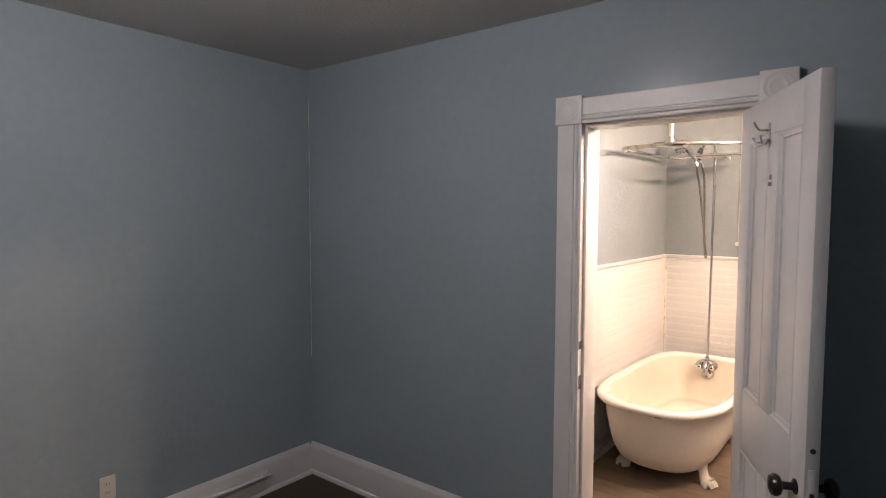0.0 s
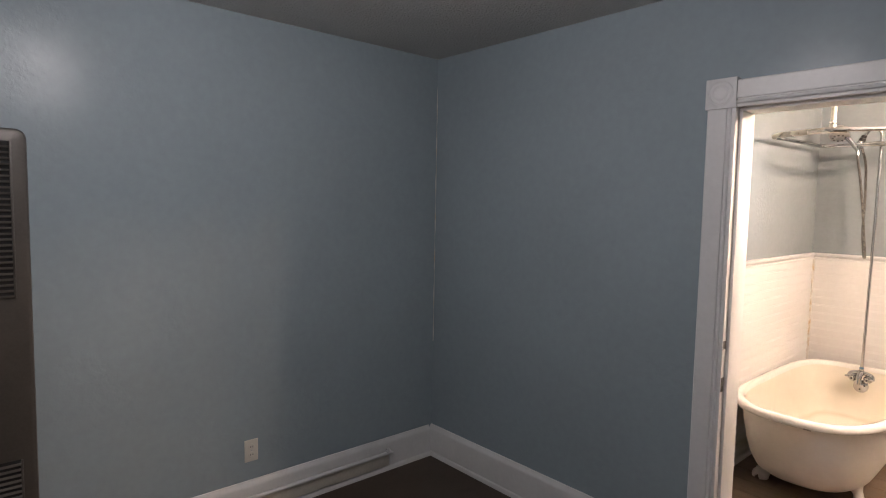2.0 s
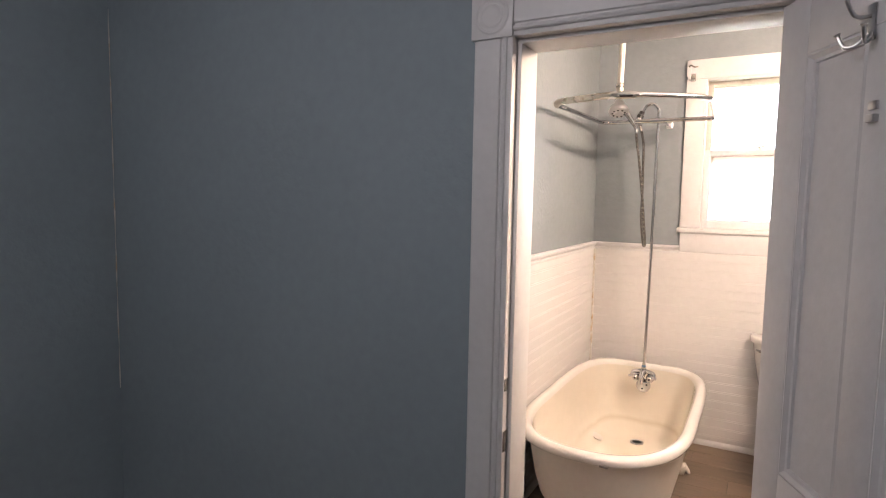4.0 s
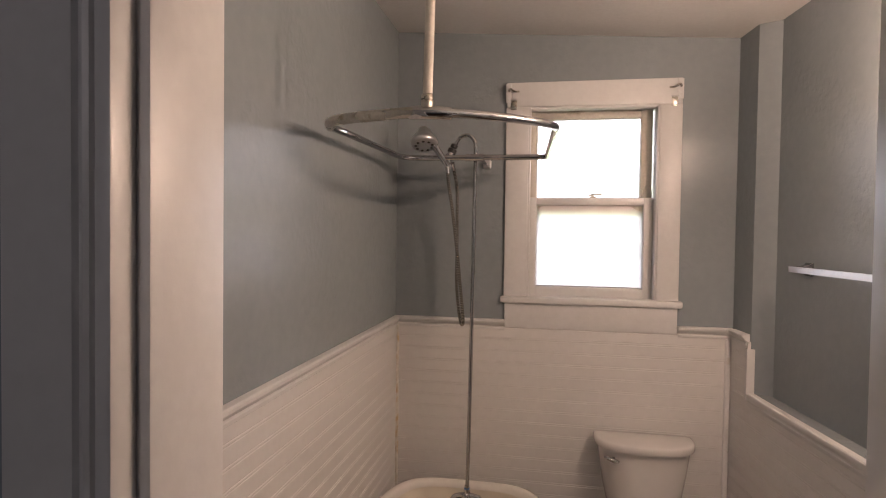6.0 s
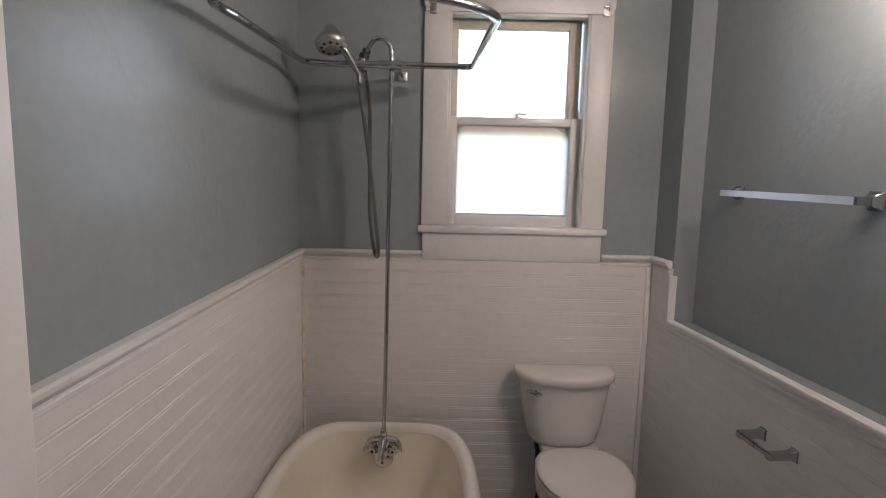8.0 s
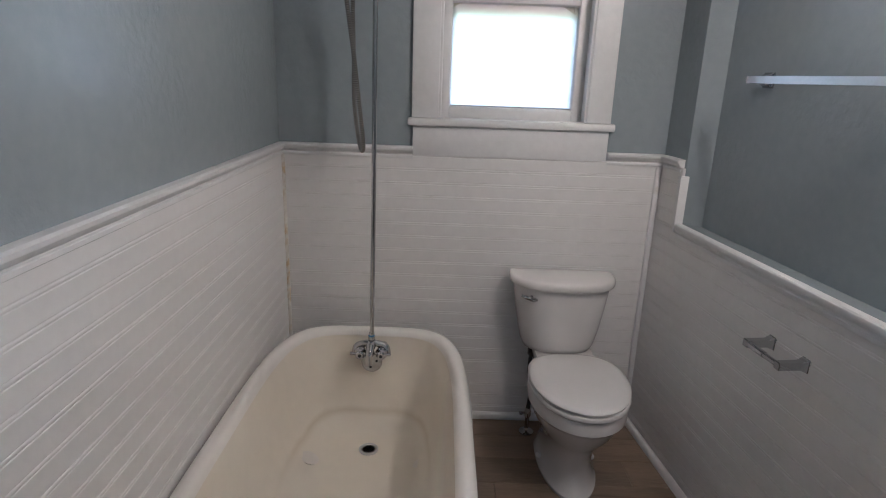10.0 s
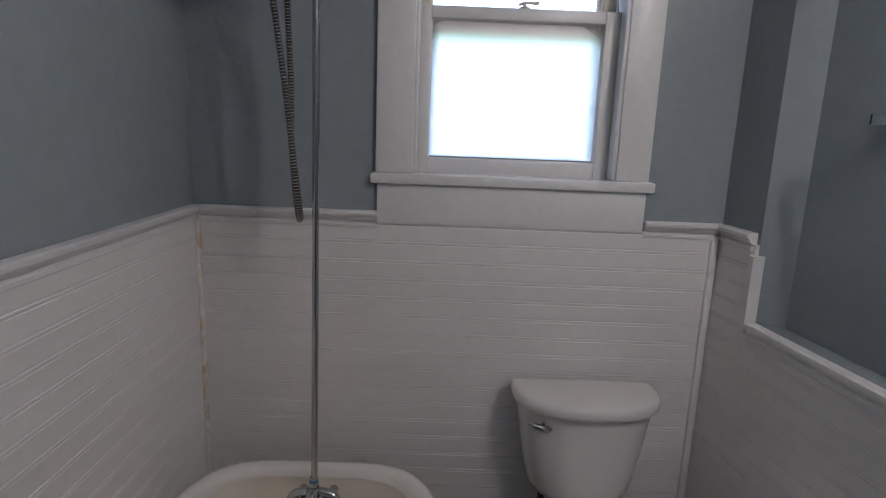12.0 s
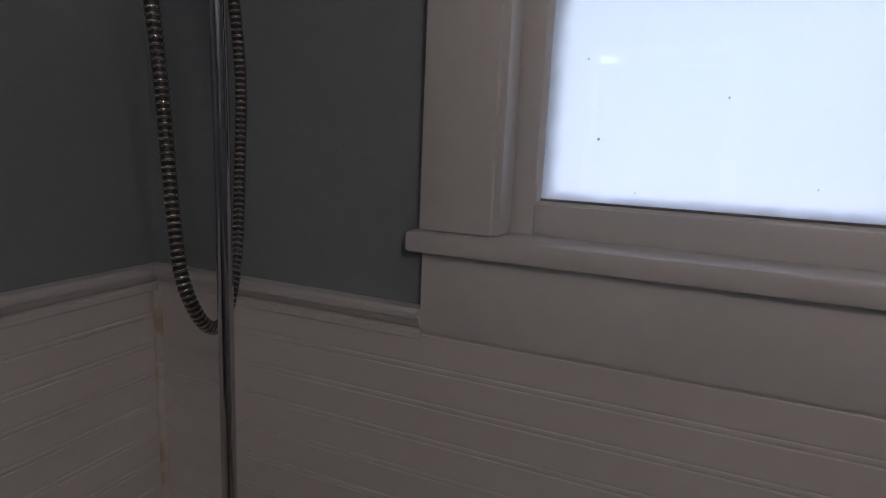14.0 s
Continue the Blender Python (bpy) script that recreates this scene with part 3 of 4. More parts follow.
    part("catch", moved(boxed(hx + 0.012, hx + 0.032, f - 0.006, f, hz - 0.125, hz - 0.11, bevel=0.002), m), STEEL, t)
    part("catch", moved(boxed(hx + 0.014, hx + 0.034, f - 0.01, f, hz - 0.145, hz - 0.132, bevel=0.002), m), STEEL, t)
    for z in (0.42, 1.75):
        part("hinge", tube(bmesh.new(), [m @ Vector((-0.004, 0.004, z - 0.045)), m @ Vector((-0.004, 0.004, z + 0.045))], 0.006, 10), DOORP, t)


bedroom_door()

# ---- bathroom joinery ----
RAIL = [(0, 0), (0.013, 0), (0.0155, 0.002), (0.0155, 0.0105), (0.013, 0.013), (0.007, 0.0138), (0.007, 0.018), (0.015, 0.019), (0.018, 0.022), (0.0235, 0.031), (0.0235, 0.0335), (0.03, 0.035), (0.03, 0.0425), (0.023, 0.047), (0, 0.047)]
B0, BZ, PITCH = FLOOR2 + 0.03, 1.322, 0.0546
TH = 0.011


def rail_line(name, p0, p1, out, label="white painted chair rail moulding"):
    return solo(name, extrude(bmesh.new(), RAIL, p0, p1, out), TRIM, label, "chair rail", "structure", angle=14)


RZ = 1.305
rail_line("chair_rail", (BATH_X, BATH_Y, RZ), (BATH_X, WIN_Y - 0.002, RZ), (1, 0, 0))
rail_line("chair_rail", (BATH_X + 0.02, WIN_Y, RZ), (-0.7885, WIN_Y, RZ), (0, -1, 0))
rail_line("chair_rail", (-0.0335, WIN_Y, RZ), (right_x(WIN_Y) - 0.004, WIN_Y, RZ), (0, -1, 0))
nx = Vector((-1, -0.115, 0)).normalized()
rail_line("chair_rail", (right_x(WIN_Y - 0.02), WIN_Y - 0.02, RZ), (right_x(COL_Y + 0.012), COL_Y + 0.012, RZ), nx)
bm = bmesh.new()
CAP = [(-0.006, -0.004), (0.0145, -0.004), (0.0165, 0.0), (0.0165, 0.009), (0.0135, 0.012), (0.0125, 0.018), (0.018, 0.02), (0.02, 0.025), (0.021, 0.033), (0.02, 0.04), (0.016, 0.044), (-0.006, 0.044)]
extrude(bm, CAP, (right_x(COL_Y - 0.02), COL_Y - 0.02, LEDGE - 0.032), (right_x(BATH_Y), BATH_Y, LEDGE - 0.032), nx)
solo("ledge_trim", bm, TRIM, "white painted nosing along the wall ledge", "trim", "structure", angle=30)
solo("ledge_upright", prism(bmesh.new(), [(right_x(COL_Y + 0.02) - 0.016, COL_Y + 0.012), (right_x(COL_Y + 0.02) - 0.016, COL_Y - 0.012), (right_x(COL_Y) + 0.012, COL_Y - 0.012), (right_x(COL_Y) + 0.012, COL_Y + 0.012)], LEDGE - 0.02, RZ - 0.01), TRIM, "white painted upright trim at the pier corner", "trim", "structure")
for p0, p1, out in (((BATH_X, BATH_Y, FLOOR2), (BATH_X, WIN_Y, FLOOR2), (1, 0, 0)), ((BATH_X + 0.02, WIN_Y, FLOOR2), (right_x(WIN_Y), WIN_Y, FLOOR2), (0, -1, 0)),
                    ((right_x(WIN_Y), WIN_Y - 0.02, FLOOR2), (right_x(BATH_Y), BATH_Y, FLOOR2), nx)):
    solo("shoe_moulding", extrude(bmesh.new(), [(0, 0), (0.026, 0), (0.026, 0.012), (0.02, 0.024), (0.012, 0.03), (0, 0.031)], p0, p1, out), TRIM, "white quarter-round moulding along the floor", "trim", "structure")
solo("corner_bead", tube(bmesh.new(), [(BATH_X + 0.013, WIN_Y - 0.013, FLOOR2 + 0.03), (BATH_X + 0.013, WIN_Y - 0.013, RZ + 0.004)], 0.009, 10), CAULK, "yellowed caulked corner strip", "trim", "structure")
solo("corner_bead", boxed(right_x(WIN_Y) - 0.034, right_x(WIN_Y) - 0.012, WIN_Y - 0.02, WIN_Y - 0.004, FLOOR2 + 0.03, RZ, bevel=0.005), TRIM, "white painted corner strip", "trim", "structure")

# ---- window ----


def window():
    t = thing("window_1", (-0.41, WIN_Y, 1.33), "white painted double-hung sash window with frosted lower pane", "window", kind="structure")
    y = WIN_Y
    x0, x1 = -0.796, -0.035
    part("side_casing", boxed(x0, WX0 + 0.006, y - 0.017, y, 1.462, 2.322, bevel=0.003), TRIM, t)
    part("side_casing", boxed(WX1 - 0.006, x1, y - 0.017, y, 1.462, 2.322, bevel=0.003), TRIM, t)
    part("head_casing", boxed(x0 + 0.004, x1 - 0.002, y - 0.02, y, 2.322, 2.432, bevel=0.003), TRIM, t)
    part("stool", boxed(x0 - 0.014, x1 + 0.016, y - 0.032, y + 0.05, 1.432, 1.461, bevel=0.006), TRIM, t, "white window stool with worn edge")
    part("apron", boxed(x0 + 0.005, x1 - 0.002, y - 0.015, y, 1.317, 1.432, bevel=0.003), TRIM, t)
    for a, b in ((WX0, WX0 + 0.016), (WX1 - 0.016, WX1)):
        part("inner_stop", boxed(a, b, y - 0.01, y + 0.044, 1.462, WZ1, bevel=0.004), TRIM, t)
        part("jamb", boxed(a if a == WX0 else b - 0.01, a + 0.01 if a == WX0 else b, y + 0.046, y + 0.148, 1.44, WZ1), SASH, t)
    part("head_stop", boxed(WX0 + 0.016, WX1 - 0.016, y - 0.01, y + 0.044, WZ1 - 0.014, WZ1, bevel=0.004), TRIM, t)
    part("outer_sill", boxed(WX0 - 0.03, WX1 + 0.03, y + 0.09, y + 0.2, 1.4, 1.448, bevel=0.004), SASH, t)

    def sash(name, xa, xb, za, zb, ga, gb, gc, gd, ya, yb, mat, film, glaze):
        """Outer size, glass size, depth."""
        s = part(name, boxed(xa, ga, ya, yb, za, zb, bevel=0.003), mat, t)
        part("stile", boxed(gb, xb, ya, yb, za, zb, bevel=0.003), mat, s)
        part("rail", boxed(ga, gb, ya, yb, za, gc, bevel=0.003), mat, s)
        part("rail", boxed(ga, gb, ya, yb, gd, zb, bevel=0.003), mat, s)
        e = 0.004
        loop0 = [(ga, gc), (gb, gc), (gb, gd), (ga, gd)]
        rings = [[(x + d * (1 if x == ga else -1), ya + dep, z + d * (1 if z == gc else -1)) for x, z in loop0] for d, dep in ((0, 0.004), (0.0015, 0.006), (0.002, 0.012), (e, 0.018))]
        part("glazing_bead", loft(bmesh.new(), rings, False, False), mat, s, angle=20)
        part("putty", boxed(ga, gb, ya + 0.016, ya + 0.02, gc + 0.001, gc + 0.0065), GRIME, s, "dark grimy putty line")
        p = part(glaze, boxed(ga + 0.001, gb - 0.001, ya + 0.021, ya + 0.024, gc + 0.001, gd - 0.001), GLASS, s)
        p.visible_shadow = False
        if film:
            # stuck-on film, its upper corners peeled away
            edge = [(ga + 0.002, gc + 0.004), (gb - 0.002, gc + 0.004), (gb - 0.002, gd - 0.036), (gb - 0.03, gd - 0.021), (gb - 0.055, gd - 0.006), (gb - 0.068, gd - 0.003),
                    (ga + 0.034, gd - 0.003), (ga + 0.018, gd - 0.009), (ga + 0.002, gd - 0.022)]
            w = part("frosted_film", loft(bmesh.new(), [[(x, yy, z) for x, z in edge] for yy in (ya + 0.0246, ya + 0.0254)]), FROST, p, "white frosted privacy film, peeling at its corners")
            w.visible_shadow = False
        return s
    lo = sash("lower_sash", -0.692, -0.132, 1.458, 1.917, -0.655, -0.176, 1.503, 1.884, y + 0.05, y + 0.082, TRIM, True, "pane")
    up = sash("upper_sash", -0.69, -0.14, 1.846, WZ1, -0.657, -0.19, 1.912, 2.283, y + 0.086, y + 0.12, SASH, False, "pane")
    spk = random.Random(8)
    for k in range(9):
        sx, sz, r = spk.uniform(-0.63, -0.2), spk.uniform(1.52, 1.8), spk.uniform(0.0008, 0.0018)
        part("speck", lathe(bmesh.new(), [(r, 0), (r * 0.8, 0.0006), (0, 0.0008)], Matrix.Translation((sx, y + 0.071, sz)) @ Matrix.Rotation(radians(90), 4, "X"), 8), GRIME, lo)
    # sash lock on the meeting rail
    lk = part("sash_lock", lathe(bmesh.new(), [(0.016, 0), (0.016, 0.004), (0.008, 0.007), (0.006, 0.012), (0, 0.013)], Matrix.Translation((-0.4, y + 0.066, 1.917)), 18), SASH, lo, "painted metal sash lock")
    part("lever", tube(bmesh.new(), smooth_line([(-0.418, y + 0.061, 1.927), (-0.395, y + 0.061, 1.934), (-0.372, y + 0.062, 1.932), (-0.362, y + 0.062, 1.936)], 4), [0.004] * 8 + [0.005] * 5, 8), SASH, lk)
    part("cord", tube(bmesh.new(), smooth_line([(-0.185, y + 0.066, 1.917), (-0.184, y + 0.064, 1.945), (-0.168, y + 0.062, 1.976), (-0.15, y + 0.06, 1.962), (-0.144, y + 0.06, 1.92)], 6), 0.003, 6), SASH, t, "loose looped cream sash cord")
    # old blind brackets at the head casing's ends
    for x, s in ((-0.762, -1), (-0.07, 1)):
        b = part("blind_bracket", boxed(x - 0.013, x + 0.013, y - 0.023, y - 0.02, 2.31, 2.352, bevel=0.001), WORN, t, "small metal blind bracket")
        part("tab", boxed(x - 0.011, x + 0.011, y - 0.036, y - 0.023, 2.313, 2.318, bevel=0.001), STEEL, b)
        part("tab", boxed(x - 0.016, x + 0.016, y - 0.03, y - 0.023, 2.35, 2.354, bevel=0.001), STEEL, b)
        part("arm", tube(bmesh.new(), smooth_line([(x - s * 0.02, y - 0.02, 2.392), (x - s * 0.004, y - 0.04, 2.388), (x + s * 0.016, y - 0.045, 2.398), (x + s * 0.022, y - 0.045, 2.386)], 5), 0.0045, 8), WORN, b)
        part("plate", boxed(x + s * 0.012, x + s * 0.036, y - 0.026, y - 0.0205, 2.34, 2.428, bevel=0.002), TRIM, b)


window()

# ---- bath ----
TX, TY0, TY1, HWID, YC = -0.926, 3.085, 4.553, 0.371, 3.62
N_RING = 72


def bath_ring(d, z, kf=1.5, kb=1.0):
    """The bath's outline drawn in by d at height z; rounder towards the door, squarer at the taps."""
    out = []
    for j in range(N_RING):
        a = 2 * math.pi * j / N_RING
        c, s = math.cos(a), math.sin(a)
        n = 2.5 if s < 0 else 5.0
        length = (YC - TY0 - d * kf) if s < 0 else (TY1 - YC - d * kb)
        out.append((TX + (HWID - d) * math.copysign(abs(c) ** (2 / (2.5 if s < 0 else 4.6)), c), YC + length * math.copysign(abs(s) ** (2 / n), s), z))
    return out


def bath():
    t = thing("clawfoot_bathtub", (TX, 3.8, FLOOR2), "cream enamelled cast-iron clawfoot bathtub with rolled rim", "bathtub")
    part("shell", loft(bmesh.new(), [bath_ring(d, z) for d, z in ((0.3, 0.222), (0.2, 0.226), (0.145, 0.243), (0.11, 0.275), (0.085, 0.33), (0.066, 0.41), (0.05, 0.51), (0.04, 0.6), (0.034, 0.612))], True, False), SHELL, t, "cream painted outer shell", 60)
    part("rim", loft(bmesh.new(), [bath_ring(d, z, 1.1) for d, z in ((0.034, 0.612), (0.012, 0.608), (0.003, 0.614), (0.0, 0.625), (0.004, 0.637), (0.014, 0.646), (0.028, 0.649), (0.042, 0.646), (0.052, 0.636), (0.057, 0.622))], False, False), RIM, t, "glossy white rolled rim", 60)
    part("basin", loft(bmesh.new(), [bath_ring(d, z, k, 0.8 if z < 0.4 else 0.92) for d, z, k in ((0.0565, 0.623, 1.1), (0.064, 0.57, 1.2), (0.078, 0.47, 1.35), (0.098, 0.37, 1.5), (0.128, 0.3, 1.6), (0.165, 0.262, 1.6), (0.21, 0.247, 1.6), (0.27, 0.241, 1.5), (0.33, 0.239, 1.3))], False, True), ENAMEL, t, "glossy cream basin with faint stains", 60)
    dr = part("drain", lathe(bmesh.new(), [(0.037, -0.002), (0.037, 0.002), (0.033, 0.004), (0.027, 0.0035), (0.024, 0.001)], Matrix.Translation((-0.918, 4.3, 0.2415)), 28), STEEL, t, "metal drain ring")
    part("grate", lathe(bmesh.new(), [(0.0245, 0), (0.0245, 0.001), (0, 0.001)], Matrix.Translation((-0.918, 4.3, 0.2415)), 20), GRIME, dr)
    om = Matrix.Translation((-0.924, 4.458, 0.53)) @ Matrix.Rotation(radians(82), 4, "X")
    ov = part("overflow_plate", lathe(bmesh.new(), [(0.041, -0.006), (0.041, 0.004), (0.038, 0.007), (0.02, 0.0085), (0, 0.009)], om, 28), CHROME, t, "round chrome overflow plate")
    for dx, dz in ((0.019, 0.005), (-0.004, -0.02)):
        part("slot", lathe(bmesh.new(), [(0.005, 0), (0.005, 0.0015), (0, 0.0015)], om @ Matrix.Translation((dx, dz, 0.0085)), 12), BLACK, ov)
    chip = part("chip", boxed(-0.845, -0.81, 3.083, 3.09, 0.612, 0.619, bevel=0.002), GRIME, t, "dark chip in the enamel")
    # claw feet
    for fx, fy, sx, sy in ((-1.1, 3.44, -1, -1), (-0.69, 3.45, 1, -1), (-1.13, 4.2, -1, 1), (-0.7, 4.19, 1, 1)):
        p0 = Vector((fx, fy, 0.0))
        o = Vector((sx, sy * 0.35, 0)).normalized()
        line = smooth_line([p0 - o * 0.012 + Vector((0, 0, 0.272)), p0 - o * 0.004 + Vector((0, 0, 0.255)), p0 + o * 0.004 + Vector((0, 0, 0.236)), p0 + o * 0.01 + Vector((0, 0, 0.214)), p0 + o * 0.026 + Vector((0, 0, 0.192)), p0 + o * 0.046 + Vector((0, 0, 0.184))], 5)
        k = len(line)
        rad = [0.029 - 0.011 * math.sin(math.pi * min(1, i / (k * 0.75))) + (0.004 if i > k * 0.7 else 0) for i in range(k)]
        ft = part("foot", tube(bmesh.new(), line, rad, 14, flat=1.25), SHELL, t, "cream painted claw foot", 60)
        side = Vector((-o.y, o.x, 0))
        for q in (-1, 0, 1):
            a = p0 + o * 0.03 + side * (q * 0.015)
            part("claw", tube(bmesh.new(), smooth_line([a + Vector((0, 0, 0.203)), a + o * 0.026 + side * q * 0.006 + Vector((0, 0, 0.196)), a + o * 0.04 + side * q * 0.008 + Vector((0, 0, 0.176))], 5), [0.011] * 8 + [0.0085] * 3, 10), SHELL, ft, angle=60)


bath()

# ---- bath mixer ----


def mixer():
    x, y, z = -0.922, 4.435, 0.603
    t = thing("bath_faucet", (x, y, z - 0.06), "chrome two-handle bath faucet on the tub wall", "faucet")
    bar = smooth_line([(x - 0.062, y - 0.012, z - 0.018), (x - 0.055, y - 0.006, z + 0.006), (x - 0.03, y - 0.004, z + 0.016), (x, y - 0.004, z + 0.02), (x + 0.03, y - 0.004, z + 0.016), (x + 0.055, y - 0.006, z + 0.006), (x + 0.062, y - 0.012, z - 0.018)], 5)
    part("body", tube(bmesh.new(), bar, 0.0135, 14), CHROME, t, angle=60)
    part("spout", tube(bmesh.new(), smooth_line([(x, y - 0.004, z + 0.018), (x - 0.001, y - 0.03, z + 0.012), (x - 0.003, y - 0.052, z - 0.012), (x - 0.004, y - 0.06, z - 0.045)], 6), [0.018] * 7 + [0.016] * 6 + [0.013] * 6, 16), CHROME, t, angle=60)
    for s in (-1, 1):
        part("shank", tube(bmesh.new(), [(x + s * 0.042, y - 0.01, z - 0.016), (x + s * 0.042, y + 0.07, z - 0.016)], 0.013, 12), CHROME, t)
    part("union", lathe(bmesh.new(), [(0.012, 0), (0.014, 0.004), (0.014, 0.014), (0.0105, 0.02), (0.0105, 0.034)], Matrix.Translation((x, y - 0.004, z + 0.03)), 8), CHROME, t)
    part("tape", lathe(bmesh.new(), [(0.0115, 0), (0.0125, 0.003), (0.0115, 0.007)], Matrix.Translation((x, y - 0.004, z + 0.048)), 14), material("blue_sealing_tape", (0.05, 0.16, 0.3), 0.5), t, "blue sealing tape")
    for s in (-1, 1):
        m = Matrix.Translation((x + s * 0.04, y - 0.012, z - 0.014)) @ Matrix.Rotation(radians(90), 4, "X")
        e = part("valve", lathe(bmesh.new(), [(0.024, 0), (0.024, 0.012), (0.02, 0.018), (0.017, 0.026), (0.017, 0.034), (0.012, 0.038), (0, 0.039)], m, 22), CHROME, t)
        part("index_button", lathe(bmesh.new(), [(0.006, 0.039), (0.006, 0.041), (0, 0.0415)], m, 12), BLACK, e)
        part("handle", tube(bmesh.new(), [(x + s * 0.048, y - 0.042, z - 0.012), (x + s * 0.06, y - 0.044, z - 0.009), (x + s * 0.074, y - 0.044, z - 0.007), (x + s * 0.078, y - 0.044, z - 0.007)], [0.006, 0.0055, 0.007, 0.004], 10), CHROME, e)


mixer()

# ---- shower set: riser, gooseneck, ring, ceiling support, hand shower, hose ----


def shower():
    t = thing("shower_set", (-0.93, 4.456, 0.6), "chrome riser shower with curtain ring and hand shower", "shower")
    top = (-0.902, 4.402, 2.085)
    line = [(-0.921, 4.431, 0.64), (-0.914, 4.422, 1.1), (-0.908, 4.418, 1.6), top]
    neck = smooth_line([top, (-0.905, 4.398, 2.125), (-0.923, 4.398, 2.15), (-0.945, 4.399, 2.155), (-0.968, 4.399, 2.146), (-0.983, 4.399, 2.125), (-0.993, 4.4, 2.11)], 6)
    part("riser", tube(bmesh.new(), line, 0.0085, 14), CHROME, t, "slim chrome riser pipe", 60)
    part("gooseneck", tube(bmesh.new(), neck, 0.0085, 14), CHROME, t, angle=60)
    d = Vector((-0.012, -0.002, -0.03)).normalized()
    nut = Matrix.Translation((-0.99, 4.4, 2.118)) @ d.to_track_quat("Z", "Y").to_matrix().to_4x4()
    part("collar", lathe(bmesh.new(), [(0.011, 0), (0.015, 0.003), (0.015, 0.016), (0.011, 0.019), (0.019, 0.022), (0.019, 0.038), (0.012, 0.042)], nut, 12), BLACK, t, "black plastic swivel nut")
    part("holder", tube(bmesh.new(), [(-1.0, 4.398, 2.086), (-1.012, 4.392, 2.064), (-1.024, 4.388, 2.036)], [0.014, 0.018, 0.014], 14), CHROME, t)
    # hand shower
    hp = smooth_line([(-1.016, 4.378, 2.024), (-1.032, 4.366, 2.05), (-1.054, 4.348, 2.086), (-1.075, 4.332, 2.116)], 5)
    hs = part("hand_shower", tube(bmesh.new(), hp, [0.011 + 0.005 * i / 15 for i in range(16)], 14), CHROME, t, "chrome hand shower handle", 60)
    aim = Matrix.Translation((-1.104, 4.318, 2.1)) @ Vector((-0.12, 0.42, 1)).to_track_quat("Z", "Y").to_matrix().to_4x4()
    hd = part("shower_head", lathe(bmesh.new(), [(0.043, 0.0), (0.052, 0.006), (0.056, 0.016), (0.052, 0.028), (0.04, 0.044), (0.03, 0.056), (0.027, 0.07), (0.02, 0.083), (0.01, 0.09), (0, 0.091)], aim, 28), STEEL, hs, "grey chrome shower head", 50)
    for i in range(9):
        a = 2 * math.pi * i / 9
        part("nozzle", lathe(bmesh.new(), [(0.006, -0.0015), (0.007, 0.002), (0.0, 0.003)], aim @ Matrix.Translation((0.034 * math.cos(a), 0.034 * math.sin(a), 0)), 8), BLACK, hd)
    part("face_plate", lathe(bmesh.new(), [(0.0, -0.003), (0.022, -0.003), (0.025, 0.0), (0.025, 0.002)], aim, 20), STEEL, hd)
    # ribbed hose hanging in a long loop
    pts = [(-1.018, 4.384, 2.02), (-1.012, 4.386, 1.95), (-1.0, 4.402, 1.86), (-0.985, 4.401, 1.75), (-0.969, 4.4, 1.62), (-0.956, 4.396, 1.5), (-0.948, 4.399, 1.42), (-0.95, 4.43, 1.364), (-0.965, 4.475, 1.358),
           (-0.983, 4.515, 1.42), (-0.997, 4.54, 1.53), (-0.997, 4.544, 1.66), (-0.995, 4.52, 1.8), (-0.989, 4.465, 1.94), (-0.998, 4.394, 2.035)]
    dense = smooth_line(pts, 40)
    step, hosep, acc = 0.0018, [dense[0]], 0.0
    for a, b in zip(dense, dense[1:]):
        seg = (b - a).length
        while acc + seg >= step:
            a = a + (b - a) * ((step - acc) / seg)
            hosep.append(a.copy())
            seg = (b - a).length
            acc = 0.0
        acc += seg
    rads = [0.0079 if (i % 4) in (0, 1) else 0.005 for i in range(len(hosep))]
    part("hose", tube(bmesh.new(), hosep, rads, 10), HOSE, t, "ribbed metal shower hose", 80)
    part("hose_core", tube(bmesh.new(), hosep[::8] + [hosep[-1]], 0.0071, 10), BLACK, t, "black hose core", 60)
    for p, q in ((hosep[0], hosep[14]), (hosep[-1], hosep[-16])):
        part("hose_end", tube(bmesh.new(), [p + (p - q) * 0.2, p, q], 0.0095, 12), CHROME, t)
    # curtain ring
    R = 2.058
    front = smooth_line([(-1.225, 3.74, R), (-1.228, 3.64, R), (-1.185, 3.555, R), (-1.06, 3.502, R), (-0.91, 3.482, R + 0.002), (-0.77, 3.53, R), (-0.64, 3.625, R), (-0.588, 3.7, R), (-0.584, 3.76, R)], 6)
    back = rounded_loop([(-0.584, 3.78, R), (-0.61, 4.374, R), (-1.205, 4.365, R), (-1.225, 3.76, R)], [0.02, 0.03, 0.09, 0.02], 6)
    front = [p - Vector((0, 0.036, 0.008)) * max(0.0, min(1.0, (4.0 - p.y) / 0.4)) for p in front]
    ring = [p for p in front] + back[7:21]
    rg = part("curtain_ring", tube(bmesh.new(), ring, 0.0115, 12, closed=True), CHROME, t, "chrome oval shower curtain ring", 60)
    part("sleeve", tube(bmesh.new(), [p + Vector((0, 0, 0)) for p in front[7:24]], 0.0145, 12), WORN, rg, "tarnished sleeve", 60)
    part("tee", tube(bmesh.new(), [(-0.955, 3.45, R - 0.007), (-0.93, 3.446, R - 0.006), (-0.885, 3.452, R - 0.007), (-0.85, 3.464, R - 0.008)], [0.0165, 0.0175, 0.0175, 0.0165], 16), CHROME, rg)
